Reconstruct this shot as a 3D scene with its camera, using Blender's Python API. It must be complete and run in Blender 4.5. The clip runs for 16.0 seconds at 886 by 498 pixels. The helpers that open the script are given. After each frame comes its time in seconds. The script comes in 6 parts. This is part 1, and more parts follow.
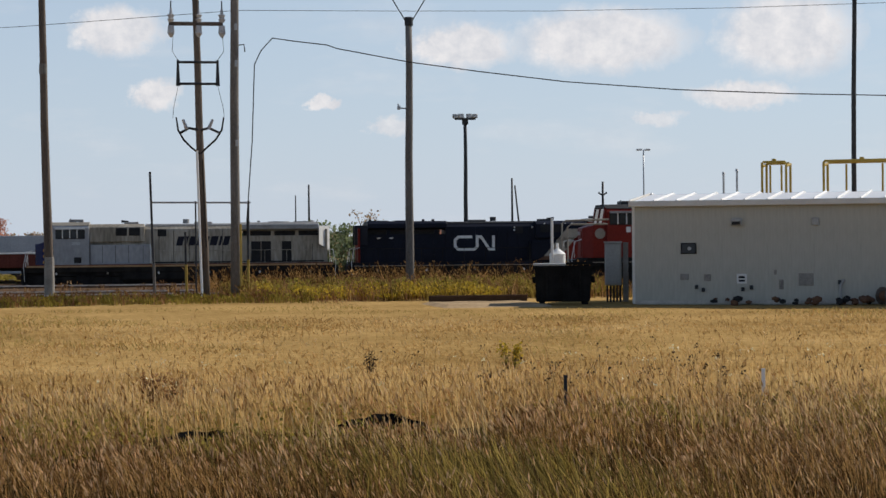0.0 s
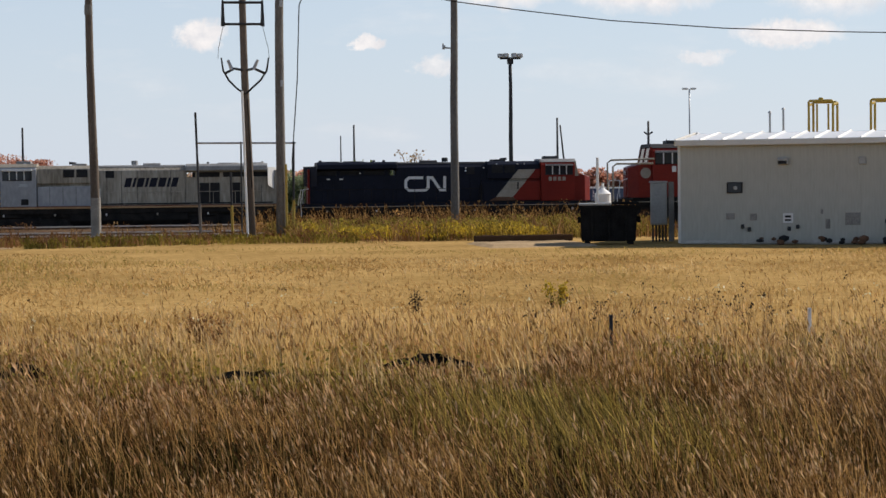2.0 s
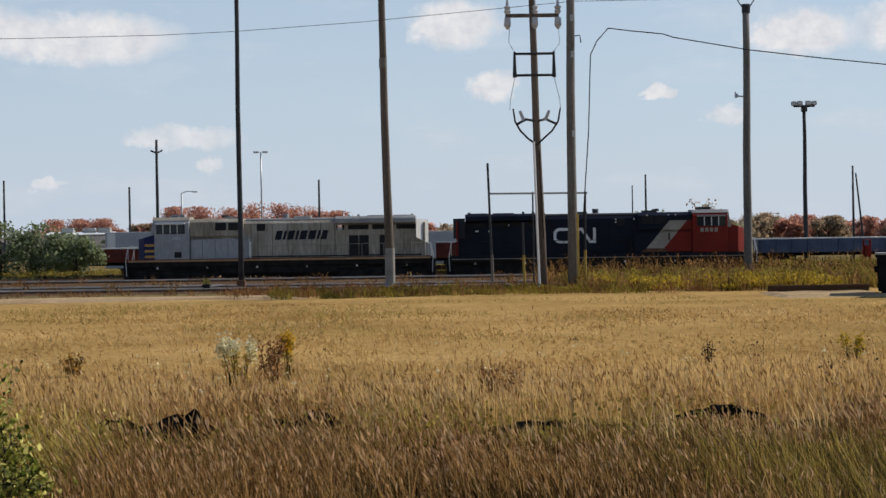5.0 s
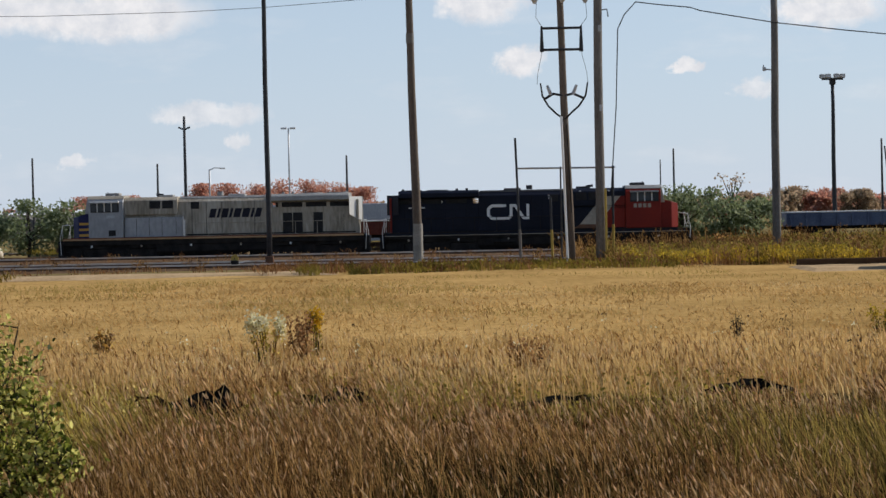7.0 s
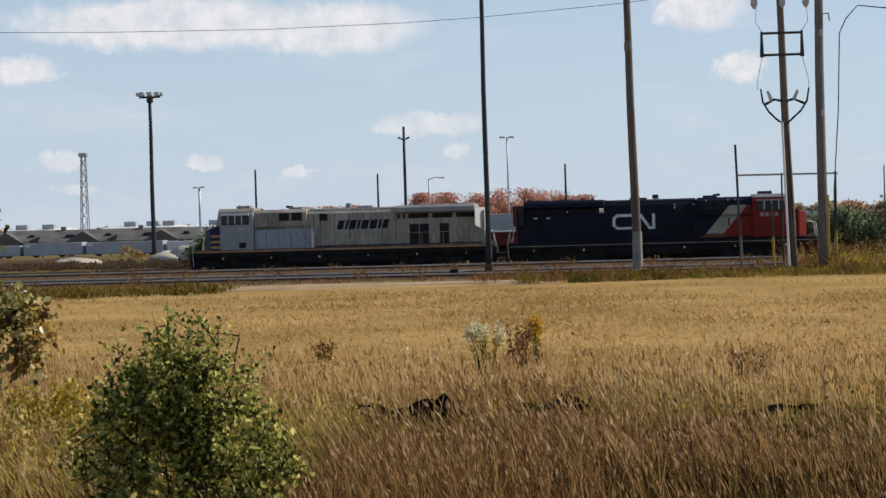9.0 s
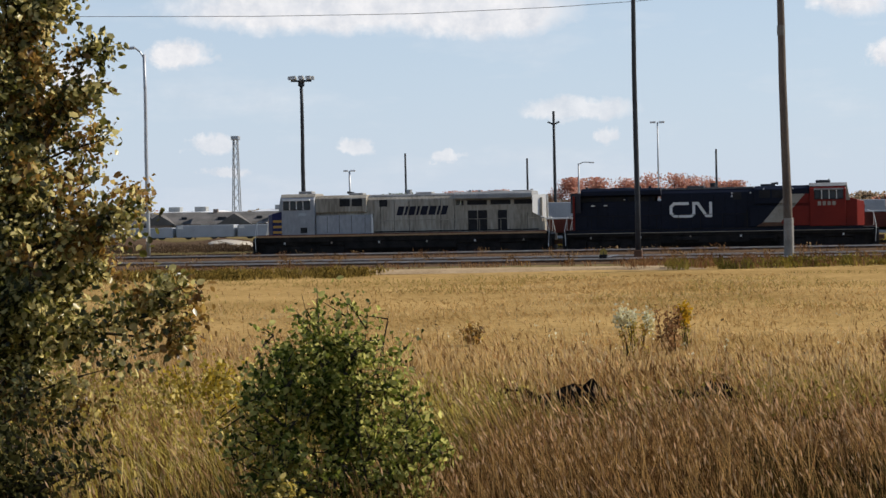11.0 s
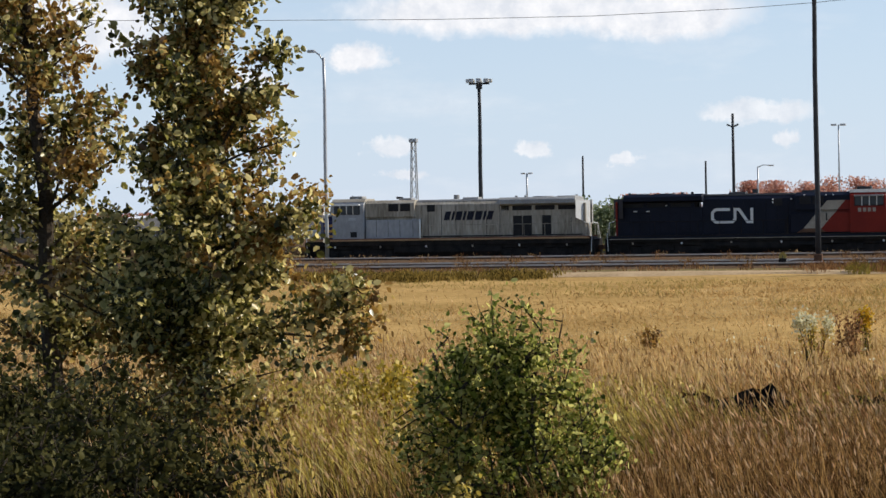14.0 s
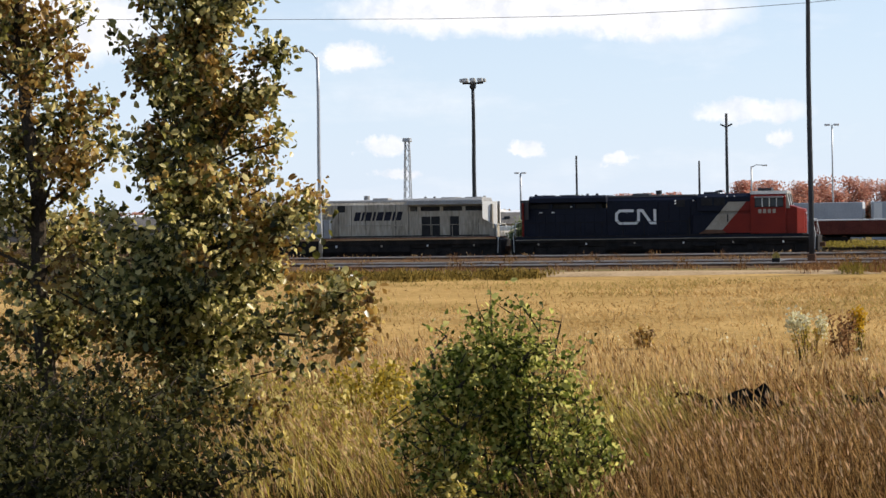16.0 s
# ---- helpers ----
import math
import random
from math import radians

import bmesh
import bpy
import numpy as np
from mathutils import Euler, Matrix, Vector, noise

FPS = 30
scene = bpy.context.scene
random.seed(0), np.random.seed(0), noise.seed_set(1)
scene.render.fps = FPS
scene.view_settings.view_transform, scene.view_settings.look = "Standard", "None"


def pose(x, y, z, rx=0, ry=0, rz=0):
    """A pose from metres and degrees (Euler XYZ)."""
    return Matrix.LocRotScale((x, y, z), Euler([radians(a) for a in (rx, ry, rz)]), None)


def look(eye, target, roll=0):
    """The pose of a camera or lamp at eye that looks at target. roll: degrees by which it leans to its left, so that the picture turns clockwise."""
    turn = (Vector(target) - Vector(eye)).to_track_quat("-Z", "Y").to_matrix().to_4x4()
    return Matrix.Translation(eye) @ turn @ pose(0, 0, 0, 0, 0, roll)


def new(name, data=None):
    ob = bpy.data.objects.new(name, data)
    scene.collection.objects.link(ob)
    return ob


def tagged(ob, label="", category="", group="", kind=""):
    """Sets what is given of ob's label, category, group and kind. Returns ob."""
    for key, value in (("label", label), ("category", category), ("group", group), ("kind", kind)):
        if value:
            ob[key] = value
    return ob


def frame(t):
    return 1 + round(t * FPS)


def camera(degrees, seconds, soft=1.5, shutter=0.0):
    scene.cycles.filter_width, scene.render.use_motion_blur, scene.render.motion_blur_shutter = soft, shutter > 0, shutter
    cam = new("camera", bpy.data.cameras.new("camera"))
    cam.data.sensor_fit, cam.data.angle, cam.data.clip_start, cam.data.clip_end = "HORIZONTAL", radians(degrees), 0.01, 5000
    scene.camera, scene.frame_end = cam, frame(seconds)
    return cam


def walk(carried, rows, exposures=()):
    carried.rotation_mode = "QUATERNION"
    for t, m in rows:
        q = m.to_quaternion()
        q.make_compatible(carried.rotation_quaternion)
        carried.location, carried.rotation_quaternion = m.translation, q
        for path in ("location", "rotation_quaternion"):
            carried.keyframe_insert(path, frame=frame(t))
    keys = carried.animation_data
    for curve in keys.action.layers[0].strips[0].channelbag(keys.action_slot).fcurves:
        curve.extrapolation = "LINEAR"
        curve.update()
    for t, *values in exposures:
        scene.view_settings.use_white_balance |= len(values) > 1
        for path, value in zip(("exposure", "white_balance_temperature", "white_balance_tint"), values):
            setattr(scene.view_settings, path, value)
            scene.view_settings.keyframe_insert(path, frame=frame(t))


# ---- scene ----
cam = camera(23.355, 16.0, soft=1.5)
EYE = 2.7
# seconds, heading to the left, tilt, lean of the hand-held camera
TURNS = [
    (0, -9.991, -0.209, -0.521),
    (0.5, -9.577, -1.934, -0.755),
    (1, -9.001, -1.935, -0.803),
    (1.5, -9.407, -2.145, -0.697),
    (2, -8.765, -1.801, -0.655),
    (2.5, -8.284, -1.318, -0.761),
    (3, -8.029, -1.622, -0.477),
    (3.5, -7.448, -1.378, -0.544),
    (4, -5.482, -1.200, -1.003),
    (4.5, -3.415, -0.607, -0.699),
    (5, -1.000, -0.365, -0.863),
    (5.2, 0.260, -0.536, -1.133),
    (7.3, -0.268, -1.235, -1.165),
    (7.5, -0.000, -1.825, -1.282),
    (8, 1.195, -2.397, -1.353),
    (8.2, 4.484, -0.995, -1.210),
    (8.5, 5.393, -0.079, -1.405),
    (9, 5.605, -0.651, -1.556),
    (9.5, 6.146, -0.932, -1.667),
    (10, 7.475, -0.960, -1.484),
    (10.2, 8.278, -0.946, -1.675),
    (12.3, 10.415, -0.974, -0.873),
    (12.5, 10.564, -0.916, -1.063),
    (13, 12.627, -0.512, -0.937),
    (13.5, 14.104, -0.262, -0.955),
    (14, 14.319, -0.817, -0.971),
    (14.5, 13.522, -1.329, -1.149),
    (15, 13.138, -1.998, -0.777),
    (15.5, 13.619, -1.537, -0.668),
    (16, 14.146, -0.833, -0.901),
]


def aim(yaw, tilt, lean):
    """The pose of the camera at its standpoint."""
    return pose(0, 0, EYE, 0, 0, yaw) @ pose(0, 0, 0, 90 + tilt) @ pose(0, 0, 0, 0, 0, lean)


walk(cam, [(t, aim(a, b, c)) for t, a, b, c in TURNS],
     [(0, -0.07, 6580, 11), (0.5, -0.1, 6650, 11.5), (1.0, 0.1, 6800, 12), (1.5, 0.14, 6850, 12.5), (2.5, 0.09, 6750, 12), (3.5, 0.06, 6750, 12), (4.5, 0.03, 6750, 12), (5, -0.07, 6520, 10.5), (7.5, 0.04, 6520, 10.5),
      (8.0, 0.06, 6520, 10.5), (8.5, 0.06, 6450, 10.5), (9, -0.02, 6450, 9.5), (10.2, 0.0, 6500, 10.3), (12.5, 0.23, 6500, 10), (13.5, 0.2, 6430, 9.7), (14, 0.21, 6450, 10), (14.5, 0.27, 6500, 10.3), (15, 0.43, 6700, 11), (15.5, 0.46, 6600, 11), (16, 0.42, 6600, 11)])

# ---- world, sun ----
SUN_AZ, SUN_EL = radians(67), radians(36)
world = bpy.data.worlds.new("sky")
scene.world = world
world.use_nodes = True
wn = world.node_tree
wn.nodes.clear()


def wnode(kind, *args, op="", **kw):
    """A node of the sky; args go to its inputs in order, numbers or sockets."""
    n = wn.nodes.new(kind)
    if op:
        n.operation = op
    for k, v in kw.items():
        n.inputs[k].default_value = v
    for i, a in enumerate(args):
        if a is None:
            continue
        if isinstance(a, bpy.types.NodeSocket):
            wn.links.new(a, n.inputs[i])
        else:
            n.inputs[i].default_value = a
    return n


sky = wnode("ShaderNodeTexSky")
sky.sky_type, sky.sun_disc = "NISHITA", False
sky.sun_elevation, sky.sun_rotation = SUN_EL, SUN_AZ
sky.air_density, sky.dust_density, sky.ozone_density = 1.0, 0.15, 3.0
# cumulus clouds: heading to the right, height above the horizon, half width, half height, in degrees
CLOUDS = [
    (1.4, 5.6, 1.2, 0.55), (10.6, 5.2, 1.5, 0.5), (14.3, 5.3, 2.4, 0.7), (19.2, 5.4, 1.9, 0.9),
    (18.0, 3.8, 1.5, 0.28), (8.6, 3.1, 0.6, 0.22), (15.7, 3.2, 0.75, 0.16), (-8.5, 5.3, 2.6, 0.55),
    (2.4, 3.9, 0.7, 0.32), (-5.9, 2.7, 1.6, 0.25), (-9.4, 1.5, 0.5, 0.15), (-5.2, 2.0, 0.35, 0.18),
    (-12.6, 5.5, 4.2, 0.55), (-11.8, 1.8, 0.5, 0.18), (-16.5, 4.3, 0.9, 0.3), (-15.6, 1.9, 0.7, 0.2),
    (6.8, 3.7, 0.35, 0.16), (-15.4, 1.2, 0.6, 0.12), (-20.0, 3.6, 1.6, 0.4), (-24.0, 5.2, 2.5, 0.8),
]
geo = wnode("ShaderNodeTexCoord")
xyz = wnode("ShaderNodeSeparateXYZ", geo.outputs["Generated"])
az = wnode("ShaderNodeMath", wnode("ShaderNodeMath", xyz.outputs[0], xyz.outputs[1], op="ARCTAN2").outputs[0], 57.296, op="MULTIPLY")
el = wnode("ShaderNodeMath", wnode("ShaderNodeMath", xyz.outputs[2], op="ARCSINE").outputs[0], 57.296, op="MULTIPLY")
flat_dir = wnode("ShaderNodeCombineXYZ", az.outputs[0], el.outputs[0], 0.0)
puff = wnode("ShaderNodeTexNoise", flat_dir.outputs[0], None, 1.5, 9.0, 0.64)
wisp = wnode("ShaderNodeTexNoise", wnode("ShaderNodeVectorMath", flat_dir.outputs[0], (0.14, 0.5, 1.0), op="MULTIPLY").outputs[0], None, 1.1, 5.0, 0.6)
bent = wnode("ShaderNodeVectorMath", puff.outputs["Color"], (-0.5, -0.5, -0.5), op="ADD")
bent = wnode("ShaderNodeVectorMath", bent.outputs[0], (1.6, 0.75, 0.0), op="MULTIPLY")
bent = wnode("ShaderNodeVectorMath", flat_dir.outputs[0], bent.outputs[0], op="ADD")
cover = wnode("ShaderNodeMapRange", wisp.outputs[0], 0.52, 0.85, 0.0, 0.45).outputs[0]
for ca, ce, cw, ch in CLOUDS:
    d = wnode("ShaderNodeVectorMath", bent.outputs[0], (-ca, -ce, 0.0), op="ADD")
    d = wnode("ShaderNodeVectorMath", d.outputs[0], (1 / cw, 0.8 / ch, 1.0), op="MULTIPLY")
    d = wnode("ShaderNodeVectorMath", d.outputs[0], op="LENGTH")
    m = wnode("ShaderNodeMapRange", d.outputs["Value"], 1.15, 0.7, 0.0, 0.85 if ce > 3.4 else 0.6)
    cover = wnode("ShaderNodeMath", cover, m.outputs[0], op="MAXIMUM").outputs[0]
high = wnode("ShaderNodeTexNoise", geo.outputs["Generated"], None, 3.0, 6.0, 0.6)
over = wnode("ShaderNodeMapRange", high.outputs[0], 0.55, 0.8, 0.0, 0.6)
up = wnode("ShaderNodeMapRange", el.outputs[0], 9.0, 20.0, 0.0, 1.0)
over = wnode("ShaderNodeMath", over.outputs[0], up.outputs[0], op="MULTIPLY")
cover = wnode("ShaderNodeMath", cover, over.outputs[0], op="MAXIMUM").outputs[0]
shade = wnode("ShaderNodeMapRange", puff.outputs[0], 0.35, 0.65, 0.0, 1.0)
white = wn.nodes.new("ShaderNodeMix")
white.data_type = "RGBA"
wn.links.new(shade.outputs[0], white.inputs[0])
white.inputs[6].default_value, white.inputs[7].default_value = (7.0, 7.1, 7.5, 1), (9.3, 9.05, 9.0, 1)
# thin haze towards the horizon
haze = wn.nodes.new("ShaderNodeMix")
haze.data_type = "RGBA"
low = wnode("ShaderNodeMapRange", el.outputs[0], 22.0, 0.0, 0.0, 0.85)
wn.links.new(low.outputs[0], haze.inputs[0])
wn.links.new(sky.outputs[0], haze.inputs[6])
haze.inputs[7].default_value = (5.4, 6.42, 7.95, 1)
allsky = wn.nodes.new("ShaderNodeMix")
allsky.data_type = "RGBA"
wn.links.new(cover, allsky.inputs[0])
wn.links.new(haze.outputs[2], allsky.inputs[6])
wn.links.new(white.outputs[2], allsky.inputs[7])
bg = wnode("ShaderNodeBackground", allsky.outputs[2], 0.1)
wnode("ShaderNodeOutputWorld", bg.outputs[0])
sun = new("sun", bpy.data.lights.new("sun", "SUN"))
sun.data.energy, sun.data.angle, sun.data.color = 5.0, radians(0.5), (1, 0.92, 0.8)
sun.matrix_world = look((math.sin(SUN_AZ) * math.cos(SUN_EL), math.cos(SUN_AZ) * math.cos(SUN_EL), math.sin(SUN_EL)), (0, 0, 0))


# ---- materials ----
def surf(name, a, b, rough=0.8, metal=0.0, coarse=1.0, fine=30.0, bump=0.15, vary="", through_light=0.0, stretch=(1, 1, 1)):
    """Two tones mixed by noise at two scales, with fine relief. vary: 'island' or 'object' shifts the tone piece by piece."""
    m = bpy.data.materials.new(name)
    m.use_nodes = True
    t = m.node_tree
    p, out = t.nodes["Principled BSDF"], t.nodes["Material Output"]
    co = t.nodes.new("ShaderNodeTexCoord")
    mp = t.nodes.new("ShaderNodeMapping")
    mp.inputs["Scale"].default_value = stretch
    t.links.new(co.outputs["Object"], mp.inputs[0])
    n1, n2 = t.nodes.new("ShaderNodeTexNoise"), t.nodes.new("ShaderNodeTexNoise")
    n1.inputs["Scale"].default_value, n2.inputs["Scale"].default_value = coarse, fine
    n1.inputs["Detail"].default_value = 5
    for n in (n1, n2):
        t.links.new(mp.outputs[0], n.inputs[0])
    k = t.nodes.new("ShaderNodeMath")
    k.operation = "MULTIPLY_ADD"
    k.inputs[1].default_value = 0.5
    t.links.new(n2.outputs[0], k.inputs[0])
    h = t.nodes.new("ShaderNodeMath")
    h.operation = "MULTIPLY"
    h.inputs[1].default_value = 0.5
    t.links.new(n1.outputs[0], h.inputs[0])
    t.links.new(h.outputs[0], k.inputs[2])
    fac = k.outputs[0]
    r = t.nodes.new("ShaderNodeMapRange")
    r.inputs[1].default_value, r.inputs[2].default_value = 0.36, 0.64
    t.links.new(fac, r.inputs[0])
    fac = r.outputs[0]
    if vary:
        g = t.nodes.new("ShaderNodeNewGeometry" if vary == "island" else "ShaderNodeObjectInfo")
        rnd = g.outputs["Random Per Island"] if vary == "island" else g.outputs["Random"]
        mx = t.nodes.new("ShaderNodeMath")
        mx.operation = "MULTIPLY_ADD"
        mx.inputs[1].default_value = 0.35
        h2 = t.nodes.new("ShaderNodeMath")
        h2.operation = "MULTIPLY"
        h2.inputs[1].default_value = 0.65
        t.links.new(rnd, h2.inputs[0])
        t.links.new(fac, mx.inputs[0])
        t.links.new(h2.outputs[0], mx.inputs[2])
        fac = mx.outputs[0]
    c = t.nodes.new("ShaderNodeMix")
    c.data_type = "RGBA"
    t.links.new(fac, c.inputs[0])
    c.inputs[6].default_value, c.inputs[7].default_value = (*a, 1), (*b, 1)
    t.links.new(c.outputs[2], p.inputs["Base Color"])
    p.inputs["Roughness"].default_value, p.inputs["Metallic"].default_value = rough, metal
    p.inputs["Specular IOR Level"].default_value = 0.0 if rough > .89 else 0.15 if rough > .42 else 0.5
    if bump:
        bp = t.nodes.new("ShaderNodeBump")
        bp.inputs["Strength"].default_value, bp.inputs["Distance"].default_value = bump, 0.02
        t.links.new(n2.outputs[0], bp.inputs["Height"])
        t.links.new(bp.outputs[0], p.inputs["Normal"])
    if through_light:
        tr = t.nodes.new("ShaderNodeBsdfTranslucent")
        t.links.new(c.outputs[2], tr.inputs[0])
        ms = t.nodes.new("ShaderNodeMixShader")
        ms.inputs[0].default_value = through_light
        t.links.new(p.outputs[0], ms.inputs[1])
        t.links.new(tr.outputs[0], ms.inputs[2])
        t.links.new(ms.outputs[0], out.inputs[0])
    return m


def leafy(name, a, b, c, through_light=0.4, rough=0.6, mix=0.6, patch=0.55, spread=0.35):
    """Leaves and blades: three tones, piece by piece, that let light through."""
    m = bpy.data.materials.new(name)
    m.use_nodes = True
    t = m.node_tree
    p, out = t.nodes["Principled BSDF"], t.nodes["Material Output"]
    g = t.nodes.new("ShaderNodeNewGeometry")
    co = t.nodes.new("ShaderNodeTexCoord")
    n = t.nodes.new("ShaderNodeTexNoise")
    n.inputs["Scale"].default_value = spread
    t.links.new(co.outputs["Object"], n.inputs[0])
    ad = t.nodes.new("ShaderNodeMath")
    ad.operation = "MULTIPLY_ADD"
    ad.inputs[1].default_value, ad.inputs[2].default_value = mix, 0.2 - mix / 2 - (patch - .55) * .5
    t.links.new(g.outputs["Random Per Island"], ad.inputs[0])
    ad2 = t.nodes.new("ShaderNodeMath")
    ad2.operation = "MULTIPLY_ADD"
    ad2.inputs[1].default_value = patch
    t.links.new(n.outputs[0], ad2.inputs[0])
    t.links.new(ad.outputs[0], ad2.inputs[2])
    r = t.nodes.new("ShaderNodeValToRGB")
    r.color_ramp.elements[0].position, r.color_ramp.elements[0].color = 0.1, (*a, 1)
    r.color_ramp.elements[1].position, r.color_ramp.elements[1].color = 0.8, (*c, 1)
    r.color_ramp.elements.new(0.45).color = (*b, 1)
    t.links.new(ad2.outputs[0], r.inputs[0])
    t.links.new(r.outputs[0], p.inputs["Base Color"])
    p.inputs["Roughness"].default_value = rough
    p.inputs["Specular IOR Level"].default_value = 0.1 if rough > .41 else 0.5
    tr = t.nodes.new("ShaderNodeBsdfTranslucent")
    t.links.new(r.outputs[0], tr.inputs[0])
    ms = t.nodes.new("ShaderNodeMixShader")
    ms.inputs[0].default_value = through_light
    t.links.new(p.outputs[0], ms.inputs[1])
    t.links.new(tr.outputs[0], ms.inputs[2])
    t.links.new(ms.outputs[0], out.inputs[0])
    return m


M_WOOD = surf("weathered_pole_wood", (.09, .083, .076), (.22, .207, .19), .85, 0, 1.2, 18, .4, stretch=(3, 3, .3))
M_WOOD_DARK = surf("dark_pole_wood", (.07, .055, .045), (.17, .14, .115), .85, 0, 1.2, 18, .4, stretch=(3, 3, .3))
M_STEEL = surf("galvanised_steel", (.32, .33, .34), (.48, .49, .5), .5, .6, 2, 30, .1)
M_DARKSTEEL = surf("dark_painted_steel", (.03, .032, .036), (.06, .062, .066), .6, .2, 2, 30, .1)
M_WHITE = surf("white_plastic", (.7, .7, .68), (.84, .84, .82), .4, 0, 2, 40, .05)
M_YELLOW = surf("yellow_paint", (.3, .21, .045), (.44, .32, .08), .55, 0, 2, 30, .1)
M_CONCRETE = surf("concrete", (.36, .34, .31), (.54, .52, .48), .9, 0, 2, 25, .4)
M_RUBBER = surf("black_rubber", (.01, .01, .01), (.025, .025, .025), .6, 0, 3, 40, .05)
M_PORCELAIN = surf("grey_porcelain", (.3, .31, .33), (.5, .51, .52), .25, 0, 3, 30, .02)
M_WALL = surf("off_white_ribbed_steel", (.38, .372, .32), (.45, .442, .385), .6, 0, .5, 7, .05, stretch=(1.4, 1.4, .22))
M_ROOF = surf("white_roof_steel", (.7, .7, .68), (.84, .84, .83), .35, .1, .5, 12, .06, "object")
M_TRIM = surf("cream_trim", (.55, .54, .5), (.66, .65, .61), .5, 0, 1, 20, .05)
M_DARK = surf("dark_recess", (.012, .012, .013), (.03, .03, .032), .7, 0, 3, 30, .05)
M_SLEEVE = surf("dull_grey_sleeve", (.17, .16, .145), (.3, .285, .26), .7, 0, 1.5, 20, .2)
M_CABINET = surf("grey_cabinet_paint", (.28, .285, .275), (.39, .395, .38), .5, .1, 1, 20, .05)
M_RUST = surf("rusty_steel", (.08, .045, .03), (.19, .1, .06), .85, .1, 2, 25, .4)
M_RAILSIDE = surf("rusty_rail_web", (.09, .055, .035), (.17, .1, .062), .9, 0, 2, 20, 0)
# matt pale tone that paints the sun's glint along the rail tops
M_RAIL = surf("rail_glint_steel", (.46, .39, .32), (.66, .58, .5), .9, 0, 2, 20, .0)
M_TIE = surf("creosoted_timber", (.04, .026, .018), (.1, .066, .044), .9, 0, 3, 25, .0, "island")
M_EARTH = surf("bare_brown_earth", (.065, .042, .028), (.14, .095, .062), .95, 0, .4, 6, .5)
M_BALLAST = surf("ballast_stone", (.06, .038, .024), (.15, .1, .064), .95, 0, .5, 6, .0)
M_GRAVEL = surf("pale_gravel", (.28, .2, .115), (.46, .34, .21), .95, 0, .5, 6, .0)
M_UNDER = surf("grimy_black_frame", (.006, .006, .007), (.034, .03, .027), .75, .2, 1.5, 20, .3)
M_BLACKHOOD = surf("black_hood_paint", (.003, .005, .012), (.008, .011, .024), .5, 0, .8, 14, .08)
M_GREYHOOD = surf("grimy_pale_grey_paint", (.2, .175, .135), (.43, .39, .325), .55, 0, .7, 5, .06, stretch=(1.3, 1.3, .22))
M_ROOFGRIME = surf("sooty_roof_paint", (.2, .2, .2), (.36, .36, .35), .7, 0, 1, 10, .1)
M_RED = surf("orange_red_paint", (.14, .012, .008), (.215, .02, .011), .45, 0, .8, 12, .06)
M_LOGO = surf("pale_marking", (.6, .6, .58), (.74, .74, .72), .5, 0, 2, 20, .02)
M_STRIPE = surf("dusty_white_stripe", (.25, .22, .175), (.38, .345, .285), .55, 0, 1, 14, .05)
M_NAVY = surf("navy_paint", (.012, .014, .06), (.025, .03, .1), .45, 0, 1, 14, .05)
M_GOLD = surf("ochre_stripe_paint", (.4, .22, .05), (.55, .32, .08), .5, 0, 1, 14, .05)
M_BLUEGREY = surf("washed_blue_grey_paint", (.25, .26, .275), (.36, .37, .385), .5, 0, .6, 4, .05, stretch=(1, 1, .5))
M_SILLTAN = surf("dusty_tan_sill_paint", (.3, .17, .08), (.46, .3, .17), .6, 0, 1, 14, .05)
M_MARKDARK = surf("dark_blue_marking", (.006, .006, .014), (.016, .017, .03), .5, 0, 2, 20, .02)
M_MAROON = surf("oxide_red_paint", (.09, .025, .02), (.18, .05, .035), .7, 0, .8, 9, .2)
M_BLUECAR = surf("slate_blue_paint", (.06, .08, .14), (.12, .15, .22), .6, 0, .8, 9, .1)
M_TRAILER = surf("pale_grey_panel", (.3, .32, .35), (.42, .44, .47), .6, 0, .6, 9, .05)
M_ASPHALT = surf("asphalt_shingle", (.1, .095, .09), (.19, .18, .17), .9, 0, .6, 9, .2)
M_BRICK = surf("pale_brick", (.22, .17, .14), (.36, .3, .25), .9, 0, .6, 9, .2)
M_SAND = surf("pale_sand", (.36, .32, .26), (.52, .47, .4), .95, 0, .5, 8, .4)
M_FABRIC = surf("black_silt_fabric", (.008, .008, .008), (.022, .021, .02), .95, 0, 2, 20, .3)
M_BARK = surf("dark_bark", (.03, .024, .018), (.08, .065, .05), .95, 0, 4, 40, .6)
M_FIELD = surf("tan_field_litter", (.24, .15, .052), (.48, .315, .125), 1, 0, .13, 3, .3)
M_FAR = surf("far_rough_grass", (.1, .08, .035), (.22, .17, .08), 1, 0, .05, 2, .3)
# near soil, coloured dark to deepen the shade seen between grass stalks
M_SOIL = surf("shade_dark_soil", (.02, .014, .007), (.07, .048, .022), 1, 0, .25, 5, .5)
M_LAMPGLASS = surf("lamp_glass", (.5, .5, .5), (.6, .6, .6), .15, 0, 3, 20, 0)
L_TREE = leafy("oak_leaves", (.04, .043, .011), (.21, .195, .042), (.78, .66, .28), .56, .33, 1.05)
L_RUSSET = leafy("turning_leaves", (.13, .07, .02), (.36, .2, .045), (.62, .44, .14), .5, .36, .8)
L_BUSH = leafy("bush_leaves", (.05, .066, .012), (.24, .265, .045), (.7, .64, .2), .62, .45, .95)
L_YELLOW = leafy("goldenrod", (.24, .19, .03), (.42, .3, .035), (.6, .42, .05), .45)
